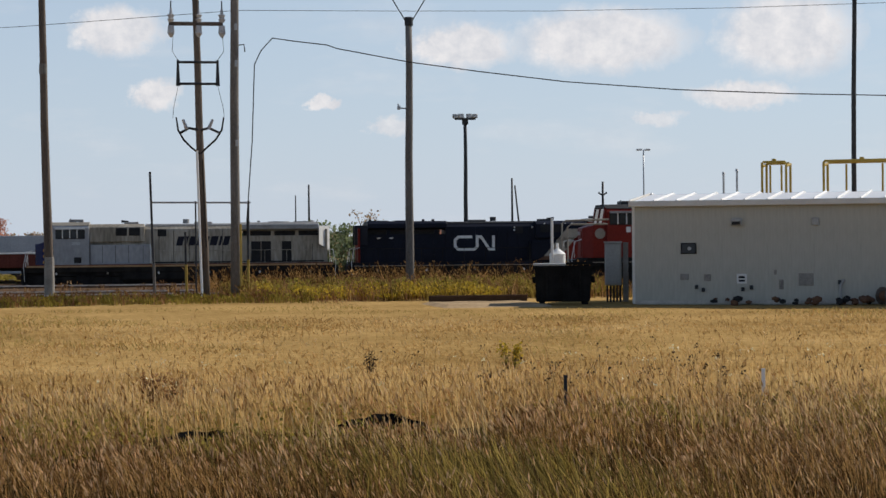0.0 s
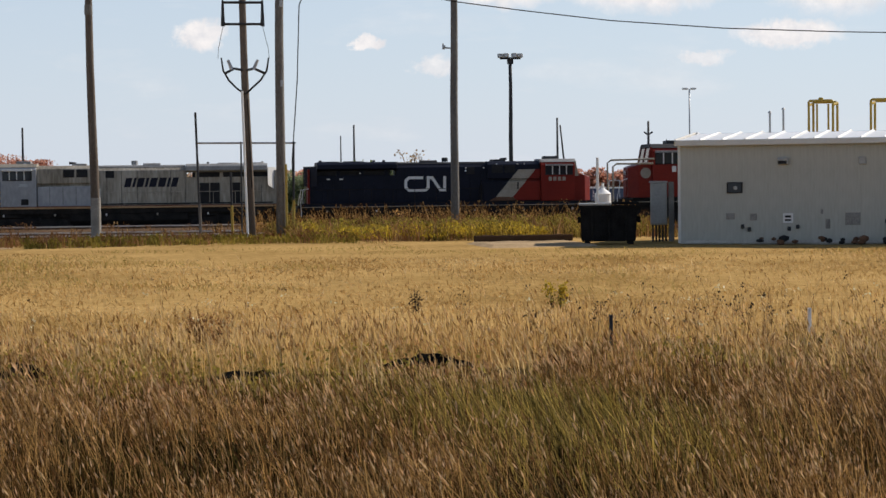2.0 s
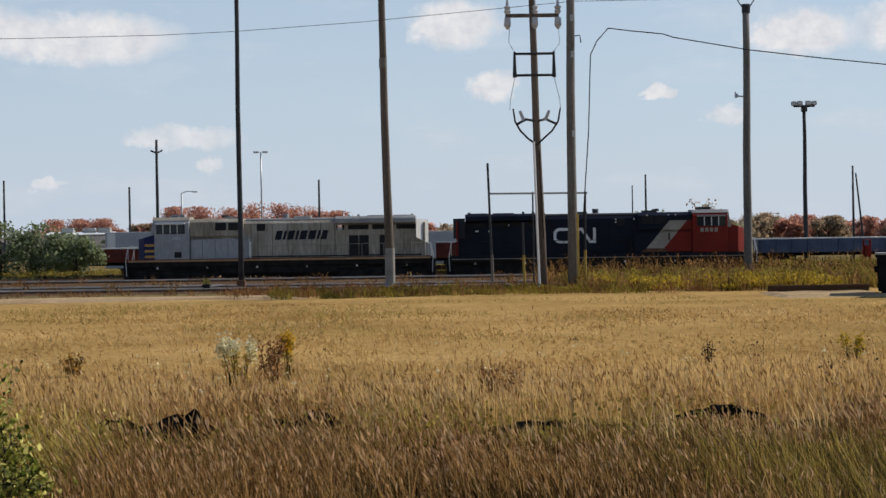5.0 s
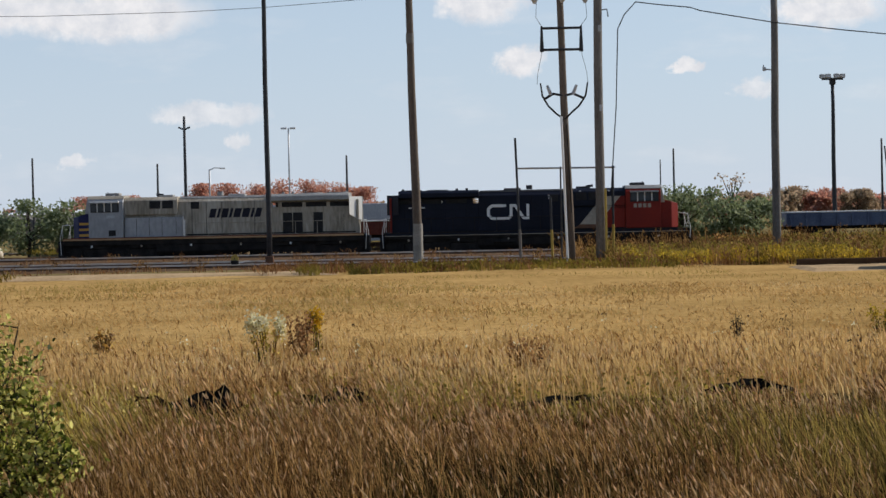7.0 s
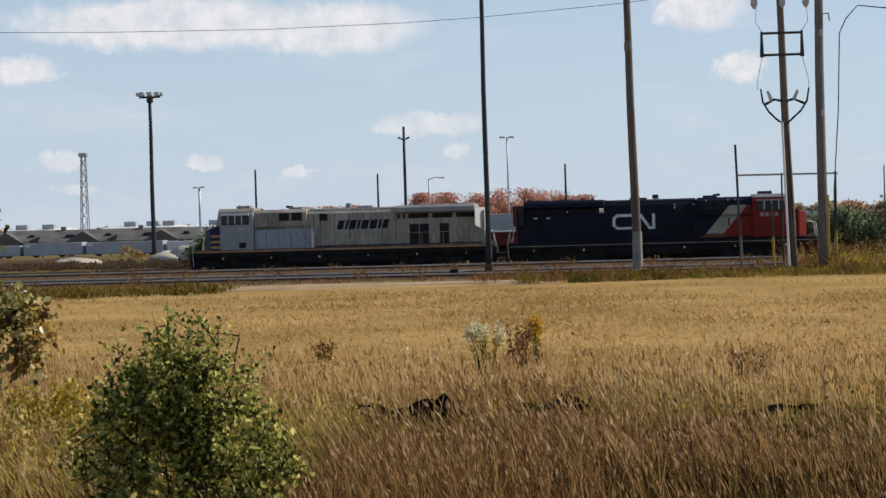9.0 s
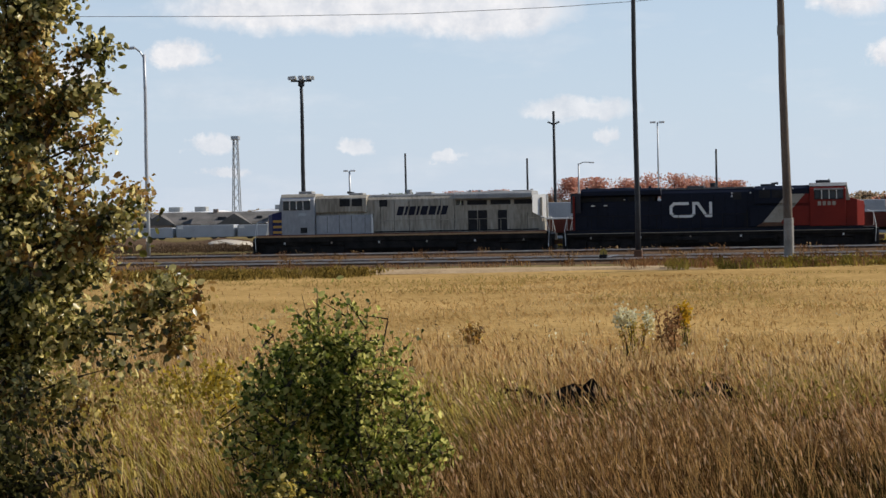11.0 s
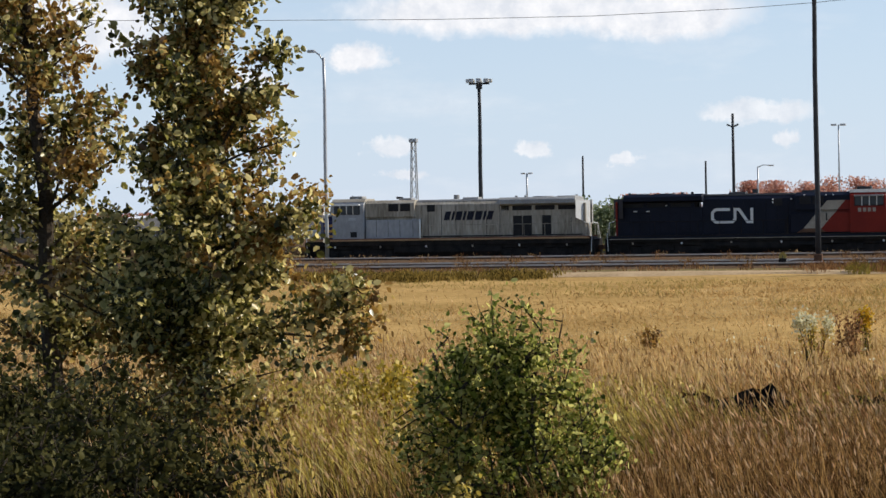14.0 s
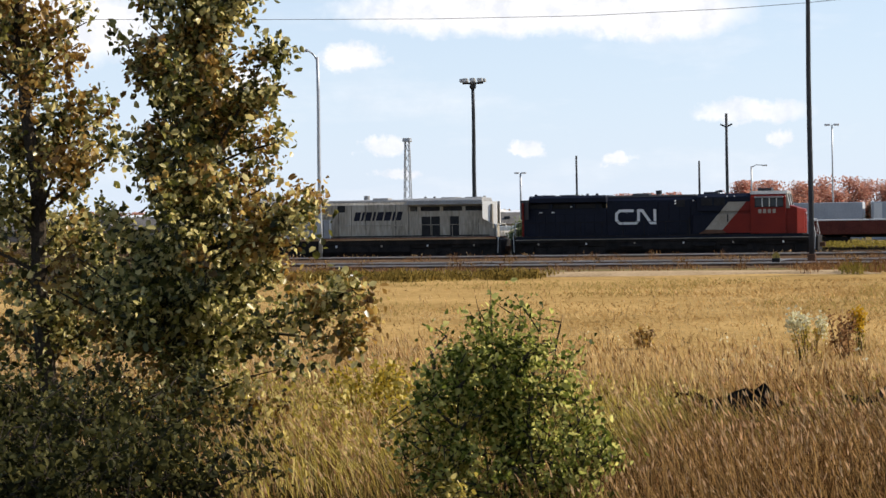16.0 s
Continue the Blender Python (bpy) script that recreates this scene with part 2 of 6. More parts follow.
L_WEED = leafy("yellow_green_weeds", (.12, .105, .022), (.27, .215, .04), (.44, .33, .075), .42)
L_OLIVE = leafy("silvery_shrub_leaves", (.09, .12, .05), (.19, .23, .11), (.36, .4, .26), .45)
# far crowns: distance haze is mixed into both sets of leaf tones
L_AUTUMN = leafy("hazy_orange_crown", (.36, .16, .12), (.52, .25, .18), (.6, .38, .28), .6)
L_DULL = leafy("hazy_dull_crown", (.22, .19, .12), (.36, .27, .18), (.46, .33, .22), .6)
L_STALK = leafy("brown_grass_stalks", (.042, .021, .007), (.2, .103, .034), (.56, .335, .122), .4, .7, 1.0, .7, .5)
# short under-leaves; the shade between stalks is put into their dark colour
L_UNDER = leafy("shade_toned_grass_leaves", (.009, .007, .002), (.034, .025, .006), (.12, .088, .022), .2, .8, .8)
L_PLUME = leafy("brown_seed_heads", (.11, .052, .018), (.36, .19, .08), (.92, .64, .37), .45, .8, 1.35, .6, .5)
L_GREEN = leafy("green_grass", (.06, .043, .011), (.2, .143, .032), (.46, .33, .085), .45, .6, 1.0)
L_FIELD = leafy("dry_field_grass", (.36, .23, .085), (.49, .325, .13), (.64, .47, .23), .6, .8, .1, 1.7, .2)
L_DEAD = leafy("dark_weed_heads", (.02, .014, .01), (.05, .035, .025), (.1, .07, .045), .1, .9)
L_STRAW = leafy("straw_seed_heads", (.2, .11, .04), (.5, .31, .13), (.86, .64, .36), .5, .8, 1.1, .6, .5)
# yellow leaves and blades; sunlight is put into their bright tones
L_LIT = leafy("yellow_weeds_sunlight_tone", (.18, .14, .026), (.5, .38, .075), (.84, .68, .27), .6)
L_BLOOM = leafy("goldenrod_bloom", (.42, .24, .015), (.58, .35, .02), (.72, .47, .04), .4)
L_RUST = leafy("rusty_dry_weeds", (.1, .045, .02), (.27, .14, .06), (.46, .28, .13), .4, .8)
L_BRUSH = leafy("brown_brush", (.04, .026, .016), (.11, .07, .04), (.22, .15, .085), .3, .8)
L_OLIVEGRASS = leafy("faded_olive_grass", (.22, .17, .05), (.32, .24, .075), (.42, .31, .11), .6, .8, .3)
# dark green bush leaves, with shadow put into the colour as well
L_SHADY = leafy("shade_dark_bush_leaves", (.014, .015, .004), (.038, .038, .01), (.13, .115, .035), .35, .6)
L_WHITEFL = leafy("white_downy_heads", (.42, .38, .2), (.66, .62, .4), (.88, .85, .66), .5, .8)
glass = bpy.data.materials.new("cab_glass")
glass.use_nodes = True
gp = glass.node_tree.nodes["Principled BSDF"]
gp.inputs["Specular IOR Level"].default_value = .25
gp.inputs["Base Color"].default_value, gp.inputs["Roughness"].default_value = (.02, .025, .03, 1), .05
M_GLASS = glass


# ---- mesh helpers ----
def mesh_of(name, bm, material, smooth=False):
    me = bpy.data.meshes.new(name)
    bm.to_mesh(me)
    bm.free()
    me.materials.append(material)
    if smooth:
        for f in me.polygons:
            f.use_smooth = True
    return me


def part(name, bm, material, parent=None, label="", smooth=False):
    """Links a bmesh, or a ready mesh, as one mesh object under a thing or a part."""
    ob = new(name, mesh_of(name, bm, material, smooth) if isinstance(bm, bmesh.types.BMesh) else bm)
    if parent:
        ob.parent = parent
    if label:
        ob["label"] = label
    return ob


def base(name, m, label, category, group="", kind=""):
    """An Empty at a thing's foot, which carries its parts."""
    ob = new(name)
    ob.empty_display_size = 0.2
    ob.matrix_basis = m
    return tagged(ob, label, category, group, kind)


def box(x0, x1, y0, y1, z0, z1, bevel=0.0, bm=None):
    bm = bm or bmesh.new()
    vs = bmesh.ops.create_cube(bm, size=1)["verts"]
    for v in vs:
        v.co = ((x0 + x1) / 2 + v.co.x * (x1 - x0), (y0 + y1) / 2 + v.co.y * (y1 - y0), (z0 + z1) / 2 + v.co.z * (z1 - z0))
    if bevel:
        es = {e for v in vs for e in v.link_edges}
        bmesh.ops.bevel(bm, geom=list(es), offset=bevel, segments=1, affect="EDGES")
    return bm


def prism(outline, y0, y1, bevel=0.0, bm=None):
    """An outline in x and z, drawn out from y0 to y1."""
    bm = bm or bmesh.new()
    a = [bm.verts.new((x, y0, z)) for x, z in outline]
    b = [bm.verts.new((x, y1, z)) for x, z in outline]
    fs = [bm.faces.new(a), bm.faces.new(b[::-1])]
    for i in range(len(a)):
        j = (i + 1) % len(a)
        fs.append(bm.faces.new((a[j], a[i], b[i], b[j])))
    bmesh.ops.recalc_face_normals(bm, faces=fs)
    if bevel:
        bmesh.ops.bevel(bm, geom=list({e for f in fs for e in f.edges}), offset=bevel, segments=1, affect="EDGES")
    return bm


def profile_x(outline, x0, x1, bevel=0.0, bm=None):
    """An outline in y and z, drawn out from x0 to x1."""
    bm = prism([(y, z) for y, z in outline], x0, x1, bevel, bm)
    for v in bm.verts:
        v.co = (v.co.y, v.co.x, v.co.z)
    bmesh.ops.recalc_face_normals(bm, faces=bm.faces)
    return bm


def tube(points, radii, sides=8, bm=None):
    """A round rod through points, with a radius at each."""
    bm = bm or bmesh.new()
    pts = [Vector(p) for p in points]
    rings = []
    for i, p in enumerate(pts):
        d = (pts[min(i + 1, len(pts) - 1)] - pts[max(i - 1, 0)]).normalized()
        u = d.cross(Vector((0, 1, 0)) if abs(d.y) < 0.9 else Vector((1, 0, 0))).normalized()
        w = d.cross(u)
        r = radii[i] if hasattr(radii, "__len__") else radii
        rings.append([bm.verts.new(p + (u * math.cos(k * math.tau / sides) + w * math.sin(k * math.tau / sides)) * r) for k in range(sides)])
    for a, b in zip(rings, rings[1:]):
        for k in range(sides):
            bm.faces.new((a[k], a[(k + 1) % sides], b[(k + 1) % sides], b[k]))
    bm.faces.new(rings[0][::-1])
    bm.faces.new(rings[-1])
    return bm


def soup(name, verts, faces, material, parent=None, label=""):
    """One mesh from arrays of corners and of quads."""
    me = bpy.data.meshes.new(name)
    me.vertices.add(len(verts))
    me.vertices.foreach_set("co", np.asarray(verts, np.float32).ravel())
    n, k = faces.shape
    me.loops.add(n * k)
    me.loops.foreach_set("vertex_index", faces.astype(np.int32).ravel())
    me.polygons.add(n)
    me.polygons.foreach_set("loop_start", np.arange(0, n * k, k, dtype=np.int32))
    me.update(calc_edges=True)
    me.materials.append(material)
    ob = new(name, me)
    if parent:
        ob.parent = parent
    if label:
        ob["label"] = label
    return ob


def leaves(at, size, rng, droop=0.4, oval=False):
    """Folded leaves at places: corners and quads. size: one length for each. oval: six corners in place of four."""
    n = len(at)
    d = rng.normal(size=(n, 3))
    d[:, 2] -= droop
    d /= np.linalg.norm(d, axis=1)[:, None]
    s = np.cross(d, rng.normal(size=(n, 3)))
    s /= np.linalg.norm(s, axis=1)[:, None]
    nn = np.cross(d, s)
    L, W = size[:, None], size[:, None] * rng.uniform(.28, .42, (n, 1))
    fold = nn * W * .35
    if oval:
        tip = at + d * L + nn * L * rng.normal(0, .12, (n, 1))
        v = np.stack([at, at + d * L * .28 + s * W * .9 + fold, at + d * L * .68 + s * W * .8 + fold, tip, at + d * L * .68 - s * W * .8 + fold, at + d * L * .28 - s * W * .9 + fold], 1)
        i = 6 * np.arange(n)[:, None]
        return v.reshape(-1, 3), np.stack([i + [0, 1, 2, 3], i + [0, 3, 4, 5]], 1).reshape(-1, 4)
    v = np.stack([at, at + d * L * .5 + s * W + fold, at + d * L, at + d * L * .5 - s * W + fold], 1)
    return v.reshape(-1, 3), np.arange(4 * n).reshape(n, 4)

# ---- ground ----
def make_ground():
    ys = [-60, -20, 0, 6, 12] + [14 + 1.5 * i for i in range(60)] + [104.5, 112, 120, 132, 139, 143, 152, 158, 164, 168, 180, 220, 300, 420, 600, 900, 1500, 2600, 4200]
    xs = [-3000, -1200, -500, -200, -110, -80] + [-60 + 3 * i for i in range(41)] + [80, 110, 200, 500, 1200, 3000]
    bm = bmesh.new()
    grid = []
    for y in ys:
        row = []
        for x in xs:
            z = 0.0
            if 10 < y < 104 and abs(x) < 70:
                z = 0.1 * noise.noise((x * .08, y * .08, 3.0)) + 0.04 * noise.noise((x * .4, y * .4, 7.0)) - .04
            if 140 < y < 165:
                z = -.72
            elif y > 104:
                z = -.06
            row.append(bm.verts.new((x, y, z)))
        grid.append(row)
    for a, b in zip(grid, grid[1:]):
        for i in range(len(xs) - 1):
            bm.faces.new((a[i], a[i + 1], b[i + 1], b[i]))
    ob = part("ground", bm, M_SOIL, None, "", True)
    ob.data.materials.append(M_FIELD)
    ob.data.materials.append(M_FAR)
    for f in ob.data.polygons:
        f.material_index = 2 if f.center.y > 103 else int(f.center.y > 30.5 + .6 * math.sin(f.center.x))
    tagged(ob, "dry ground under tan field grass and weeds", "ground", kind="structure")


def make_bed(name, x0, x1, y0, y1, z, material, label, category, turn=-1.5, slope=.6):
    bm = bmesh.new()
    rng = random.Random(name)
    n = max(8, int((x1 - x0) / 3))
    rows = []
    for k, (yy, zz) in enumerate(((y0 - slope, -.06), (y0, z), (y1, z), (y1 + slope, -.06))):
        rows.append([bm.verts.new((x0 + (x1 - x0) * i / n, yy + rng.uniform(-.3, .3), zz + rng.uniform(-.015, .015) if 0 < i < n else -.12)) for i in range(n + 1)])
    for a, b in zip(rows, rows[1:]):
        for i in range(n):
            bm.faces.new((a[i], a[i + 1], b[i + 1], b[i]))
    ob = part(name, bm, material)
    ob.matrix_basis = pose(0, 0, 0, 0, 0, turn)
    tagged(ob, label, category, kind="structure")


make_ground()
make_bed("running_track_bed", -260, 260, 149, 154.5, -.62, M_BALLAST, "dark brown ballast under the running track", "ballast")
make_bed("track_bed", -260, 260, 108, 138, .0, M_BALLAST, "dark brown ballast bed of the rail yard", "ballast")
make_bed("gravel_edge", -90, -6, 96.2, 98.6, .075, M_GRAVEL, "pale gravel strip beside the yard", "gravel", -1.5, .8)
make_bed("gravel_pad", 15.0, 20.4, 87.5, 92.5, .06, M_GRAVEL, "pale gravel pad before the black bin", "gravel", 0, 1.6)


def rail_track(y, x0, x1, z):
    """Two rails on ties; the top of the rails is at height 0.02."""
    t = base("rail_track", pose(0, 0, z, 0, 0, -1.5), "rusty steel rails on dark timber ties", "railway track", "yard tracks")
    for s in (-.75, .75):
        o = [(y + s - .07, -.15), (y + s + .07, -.15), (y + s + .02, -.1), (y + s + .035, .02), (y + s - .035, .02), (y + s - .02, -.1)]
        r = part("rail", profile_x(o, x0, x1), M_RAILSIDE, t)
        # widened head in the pale glint colour
        part("rail_head", profile_x([(y + s - .045, -.03), (y + s + .045, -.03), (y + s + .042, .026), (y + s - .042, .026)], x0, x1), M_RAIL, r, "rail head coloured pale as sun glint")
    n = int((x1 - x0) / .55)
    c = np.array([[-.11, -1.3, -.3], [.11, -1.3, -.3], [.11, 1.3, -.3], [-.11, 1.3, -.3], [-.11, -1.3, -.13], [.11, -1.3, -.13], [.11, 1.3, -.13], [-.11, 1.3, -.13]])
    off = np.stack([x0 + np.arange(n) * .55, np.full(n, y), np.full(n, .02)], 1)
    v = (c[None] + off[:, None]).reshape(-1, 3)
    q = np.array([[4, 5, 6, 7], [0, 1, 5, 4], [1, 2, 6, 5], [2, 3, 7, 6], [3, 0, 4, 7]])
    f = (q[None] + 8 * np.arange(n)[:, None, None]).reshape(-1, 4)
    tie = soup("tie", v, f, M_TIE, t)
    tie["kind"] = "stuff"


for yy, xa, xb, zz in ((151.6, -200, 200, -.46), (136, -52, 200, .14), (118, -44, 200, .14), (111, -38, 8, .14), (168, -120, 200, .05)):
    rail_track(yy, xa, xb, zz)


# ---- locomotives ----
TRACK_TURN = pose(0, 0, 0, 0, 0, -1.5)
D_TRACK = 151.6
RUN_Z = -.44


def marking(bars, y_out, side, material, parent, name="marking", thick=.004):
    """Flat painted bars on a flank: outlines in x and z."""
    for o in bars:
        y0, y1 = (y_out, y_out + thick) if side > 0 else (-y_out - thick, -y_out)
        part(name, prism(o, y0, y1), material, parent)


def band(points, half):
    """The outline of a ribbon of even width along a bent line."""
    left, right = [], []
    for i, p in enumerate(points):
        p = Vector(p)
        a = (p - Vector(points[i - 1])).normalized() if i else (Vector(points[1]) - p).normalized()
        b = (Vector(points[i + 1]) - p).normalized() if i + 1 < len(points) else a
        n = Vector((-a.y - b.y, a.x + b.x)).normalized()
        k = half / max(.5, n.dot(Vector((-a.y, a.x))))
        left.append(tuple(p + n * k))
        right.append(tuple(p - n * k))
    return left + right[::-1]


def locomotive(livery, m):
    grey, black, red = livery == "grey", livery == "black", livery == "red"
    label = {"grey": "pale grey diesel locomotive with a navy nose, moving on the rails",
             "black": "black diesel locomotive with orange-red cab and pale slash, moving",
             "red": "orange-red diesel locomotive standing behind the white building"}[livery]
    loco = base("locomotive", m, label, "locomotive", "diesel locomotives")
    M_HOOD = {"grey": M_GREYHOOD, "black": M_BLACKHOOD, "red": M_RED}[livery]
    M_CAB = {"grey": M_BLUEGREY, "black": M_RED, "red": M_RED}[livery]
    M_NOSE = {"grey": M_NAVY, "black": M_RED, "red": M_RED}[livery]
    M_TOP = M_ROOFGRIME if grey else M_DARKSTEEL
    # frame, sills and tank
    part("underframe", box(-10.6, 10.6, -1.45, 1.45, 1.2, 1.62, .03), M_UNDER, loco)
    part("walkway", box(-10.7, 9.9, -1.55, 1.55, 1.62, 1.68, .01), M_UNDER, loco)
    for s in (-1, 1):
        y = s * 1.5
        part("sill_stripe", box(-10.6, 10.6, y - .06, y + .06, 1.69 if grey else 1.42, 1.74 if grey else 1.46), M_MAROON if grey else M_STRIPE, loco, "oxide red stripe" if grey else "pale stripe")
        if black:
            part("sill_panel", box(-10.5, 9.9, y - .04, y + .04, 1.465, 1.69), M_BLACKHOOD, loco)
        if grey:
            part("sill_stripe", box(-10.6, 10.6, y - .065, y + .065, 1.56, 1.685), M_SILLTAN, loco, "dusty tan stripe")
    part("fuel_tank", profile_x([(-1.4, 1.2), (-1.4, .7), (-1.05, .32), (1.05, .32), (1.4, .7), (1.4, 1.2)], -4.05, 4.05, .04), M_UNDER, loco)
    for x in (-3.0, 2.2):
        part("air_tank", tube([(x, -1.42, .95), (x + 1.6, -1.42, .95)], .16, 10), M_UNDER, loco)
    # blocks added to close bright gaps, so the underside stays in unbroken shade
    for x0, x1 in ((9.3, 10.6), (-10.6, -9.3)):
        part("end_filler", box(x0, x1, -1.3, 1.3, .28, 1.2, .04), M_UNDER, loco)
    part("piping", box(-10.4, 10.4, -1.3, 1.3, .95, 1.22, .03), M_UNDER, loco)
    # bogies
    for c in (-6.6, 6.6):
        bogie = part("bogie", box(c - 2.7, c + 2.7, -1.2, -1.02, .3, .95, .06), M_UNDER, loco)
        part("side_frame", box(c - 2.7, c + 2.7, 1.02, 1.2, .3, .95, .06), M_UNDER, bogie)
        for ax in (-2.1, 0, 2.1):
            for s in (-1, 1):
                part("axle_box", box(c + ax - .25, c + ax + .25, min(s * 1.2, s * 1.34), max(s * 1.2, s * 1.34), .35, .75, .04), M_UNDER, bogie)
                part("spring", tube([(c + ax + .5, s * 1.15, .78), (c + ax + .5, s * 1.15, 1.15)], .11, 8), M_UNDER, bogie)
        for k, ax in enumerate((-1.05, 1.05)):
            part("brake_gear", box(c + ax - .3, c + ax + .3, -1.0, 1.0, .2, .9, .05), M_UNDER, bogie)
        part("bolster", box(c - .6, c + .6, -1.3, 1.3, .55, 1.2, .05), M_UNDER, bogie)
    wheels = []
    for c in (-6.6, 6.6):
        for ax in (-2.1, 0, 2.1):
            bm = bmesh.new()
            for s in (-1, 1):
                tube([(0, s * .68, 0), (0, s * .8, 0)], .53, 20, bm)
                tube([(0, s * .66, 0), (0, s * .68, 0)], .57, 20, bm)
                for k in range(5):
                    a = k * math.tau / 5
                    tube([(.3 * math.cos(a), s * .8, .3 * math.sin(a)), (.3 * math.cos(a), s * .825, .3 * math.sin(a))], .07, 6, bm)
            tube([(0, -.9, 0), (0, .9, 0)], .1, 8, bm)
            w = part("wheelset", bm, M_UNDER, loco)
            w.matrix_basis = pose(c + ax, 0, .55)
            wheels.append((w, c + ax))
    # long hood, roof, doors
    hoodtop = [(-.95, 1.68), (-.95, 4.15), (-.6, 4.44), (.6, 4.44), (.95, 4.15), (.95, 1.68)]
    part("hood", profile_x(hoodtop, -4.0, 6.3, .02), M_HOOD, loco)
    part("roof", profile_x([(-.7, 4.4), (-.55, 4.53), (.55, 4.53), (.7, 4.4)], -3.9, 2.4, .02), M_TOP, loco)
    part("blower_housing", profile_x([(-1.2, 3.3), (-1.2, 4.3), (-.8, 4.54), (.8, 4.54), (1.2, 4.3), (1.2, 3.3)], 2.5, 6.28, .03), M_HOOD, loco)
    part("engine_bulge", profile_x([(-.6, 4.5), (-.45, 4.66), (.45, 4.66), (.6, 4.5)], -2.2, -1.0, .03), M_TOP, loco)
    part("exhaust_stack", tube([(-.4, 0, 4.55), (-.4, 0, 4.85)], .22, 12), M_TOP, loco)
    # radiator cab with its flared top
    part("radiator_body", profile_x([(-1.0, 1.68), (-1.0, 3.65), (1.0, 3.65), (1.0, 1.68)], -10.1, -4.0, .02), M_HOOD, loco)
    part("radiator_wing", profile_x([(-1.0, 3.98), (-1.5, 4.1), (-1.5, 4.4), (-1.25, 4.58), (1.25, 4.58), (1.5, 4.4), (1.5, 4.1), (1.0, 3.98)], -9.6, -3.95, .03), M_TOP if grey else M_HOOD, loco)
    part("radiator_recess", box(-9.9, -4.4, -.9, .9, 3.6, 4.05), M_DARK, loco)
    for x in (-9.9, -8.1, -6.4, -4.7):
        for s in (-1, 1):
            part("radiator_post", box(x - .12, x + .12, s * .97 - .06, s * .97 + .06, 3.62, 4.05, .01), M_HOOD, loco)
    part("tail_wall", box(-10.25, -10.1, -1.0, 1.0, 1.68, 4.1, .02), M_RED if black else M_STRIPE, loco, "orange-red end" if black else "cream end")
    for sd in (-1, 1):
        bm = bmesh.new()
        q = [(-9.62, sd * 1.5), (-10.45, sd * .55), (-10.45, sd * .4), (-9.62, sd * 1.35)]
        lo = [bm.verts.new((x, y, 2.9 if black else 2.55 + .5 * (x > -10))) for x, y in q]
        hi = [bm.verts.new((x, y, 4.3)) for x, y in q]
        bm.faces.new(lo)
        bm.faces.new(hi)
        for k in range(4):
            bm.faces.new((lo[k], lo[(k + 1) % 4], hi[(k + 1) % 4], hi[k]))
        bmesh.ops.recalc_face_normals(bm, faces=bm.faces)
        # on the grey engine the pale colour puts sunlight on this corner
        part("corner_panel", bm, M_HOOD if not grey else M_LOGO, loco, "" if not grey else "corner panel, pale cream to read as sunlit")
    part("roof_fan", tube([(-6.9, 0, 4.55), (-6.9, 0, 4.64)], .75, 18), M_TOP, loco)
    part("roof_fan", tube([(-8.7, 0, 4.55), (-8.7, 0, 4.64)], .75, 18), M_TOP, loco)
    door = None
    for s in (-1, 1):
        x = -9.9
        k = 0
        while x < 6.0:
            w = .78 if x > -4 else .72
            yb = .95 if x > -4.05 else 1.0
            dark = -8.0 < x < -5.2
            if x + w < 6.25 and not (-4.3 < x < -3.9):
                bm = box(x + .03, x + w - .03, min(s * (yb - .005), s * (yb + .03)), max(s * (yb - .005), s * (yb + .03)), 1.85, 3.25 if x > 2.4 or x < -4 else 4.05, .008)
                part("hood_door", bm, M_DARK if dark and grey and k % 3 != 1 else M_HOOD, loco, "dark louvred door" if dark and grey and k % 3 != 1 else "")
            x += w
            k += 1
        for xv in (4.1, 3.2):
            part("brake_intake", box(xv - .38, xv + .38, min(s * 1.19, s * 1.23), max(s * 1.19, s * 1.23), 3.72, 4.26, .01), M_DARK, loco, "dark mesh intake")
        part("intake", box(1.0, 1.6, min(s * .94, s * 1.0), max(s * .94, s * 1.0), 3.65, 4.15, .01), M_DARK, loco, "dark mesh intake")
        if not red:
            part("equipment_box", box(2.15, 6.25, min(s * .96, s * 1.25), max(s * .96, s * 1.25), 1.72, 3.1, .03), M_BLUEGREY if grey else M_HOOD, loco)
            part("box_end", box(2.08, 2.15, min(s * .96, s * 1.27), max(s * .96, s * 1.27), 1.8, 3.12, .005), M_LOGO if grey else M_HOOD, loco)
    # cab and nose
    cab = part("cab", profile_x([(-1.5, 1.7), (-1.5, 4.25), (-1.15, 4.55), (1.15, 4.55), (1.5, 4.25), (1.5, 1.7)], 6.3, 8.75, .03), M_CAB, loco)
    part("cab_roof", profile_x([(-1.35, 4.44), (-1.05, 4.68), (1.05, 4.68), (1.35, 4.44)], 6.25, 8.85, .03), M_STRIPE if grey else M_DARKSTEEL if red else M_ROOFGRIME, cab)
    for s in (-1, 1):
        part("window_surround", box(6.6, 8.6, min(s * 1.495, s * 1.515), max(s * 1.495, s * 1.515), 3.52, 4.22, .005), M_DARK, cab)
        for x in (6.68, 7.18, 7.68, 8.18):
            part("cab_window", box(x, x + .38, min(s * 1.51, s * 1.53), max(s * 1.51, s * 1.53), 3.6, 4.14, .005), M_GLASS, cab, "dark glass pane")
        for x in (7.09, 7.59, 8.09):
            part("mullion", box(x, x + .07, min(s * 1.505, s * 1.54), max(s * 1.505, s * 1.54), 3.56, 4.18, .004), M_LOGO, cab, "pale frame bar")
        part("sun_visor", box(6.6, 8.6, min(s * 1.5, s * 1.72), max(s * 1.5, s * 1.72), 4.18, 4.3), M_LOGO if grey else M_ROOFGRIME, cab)
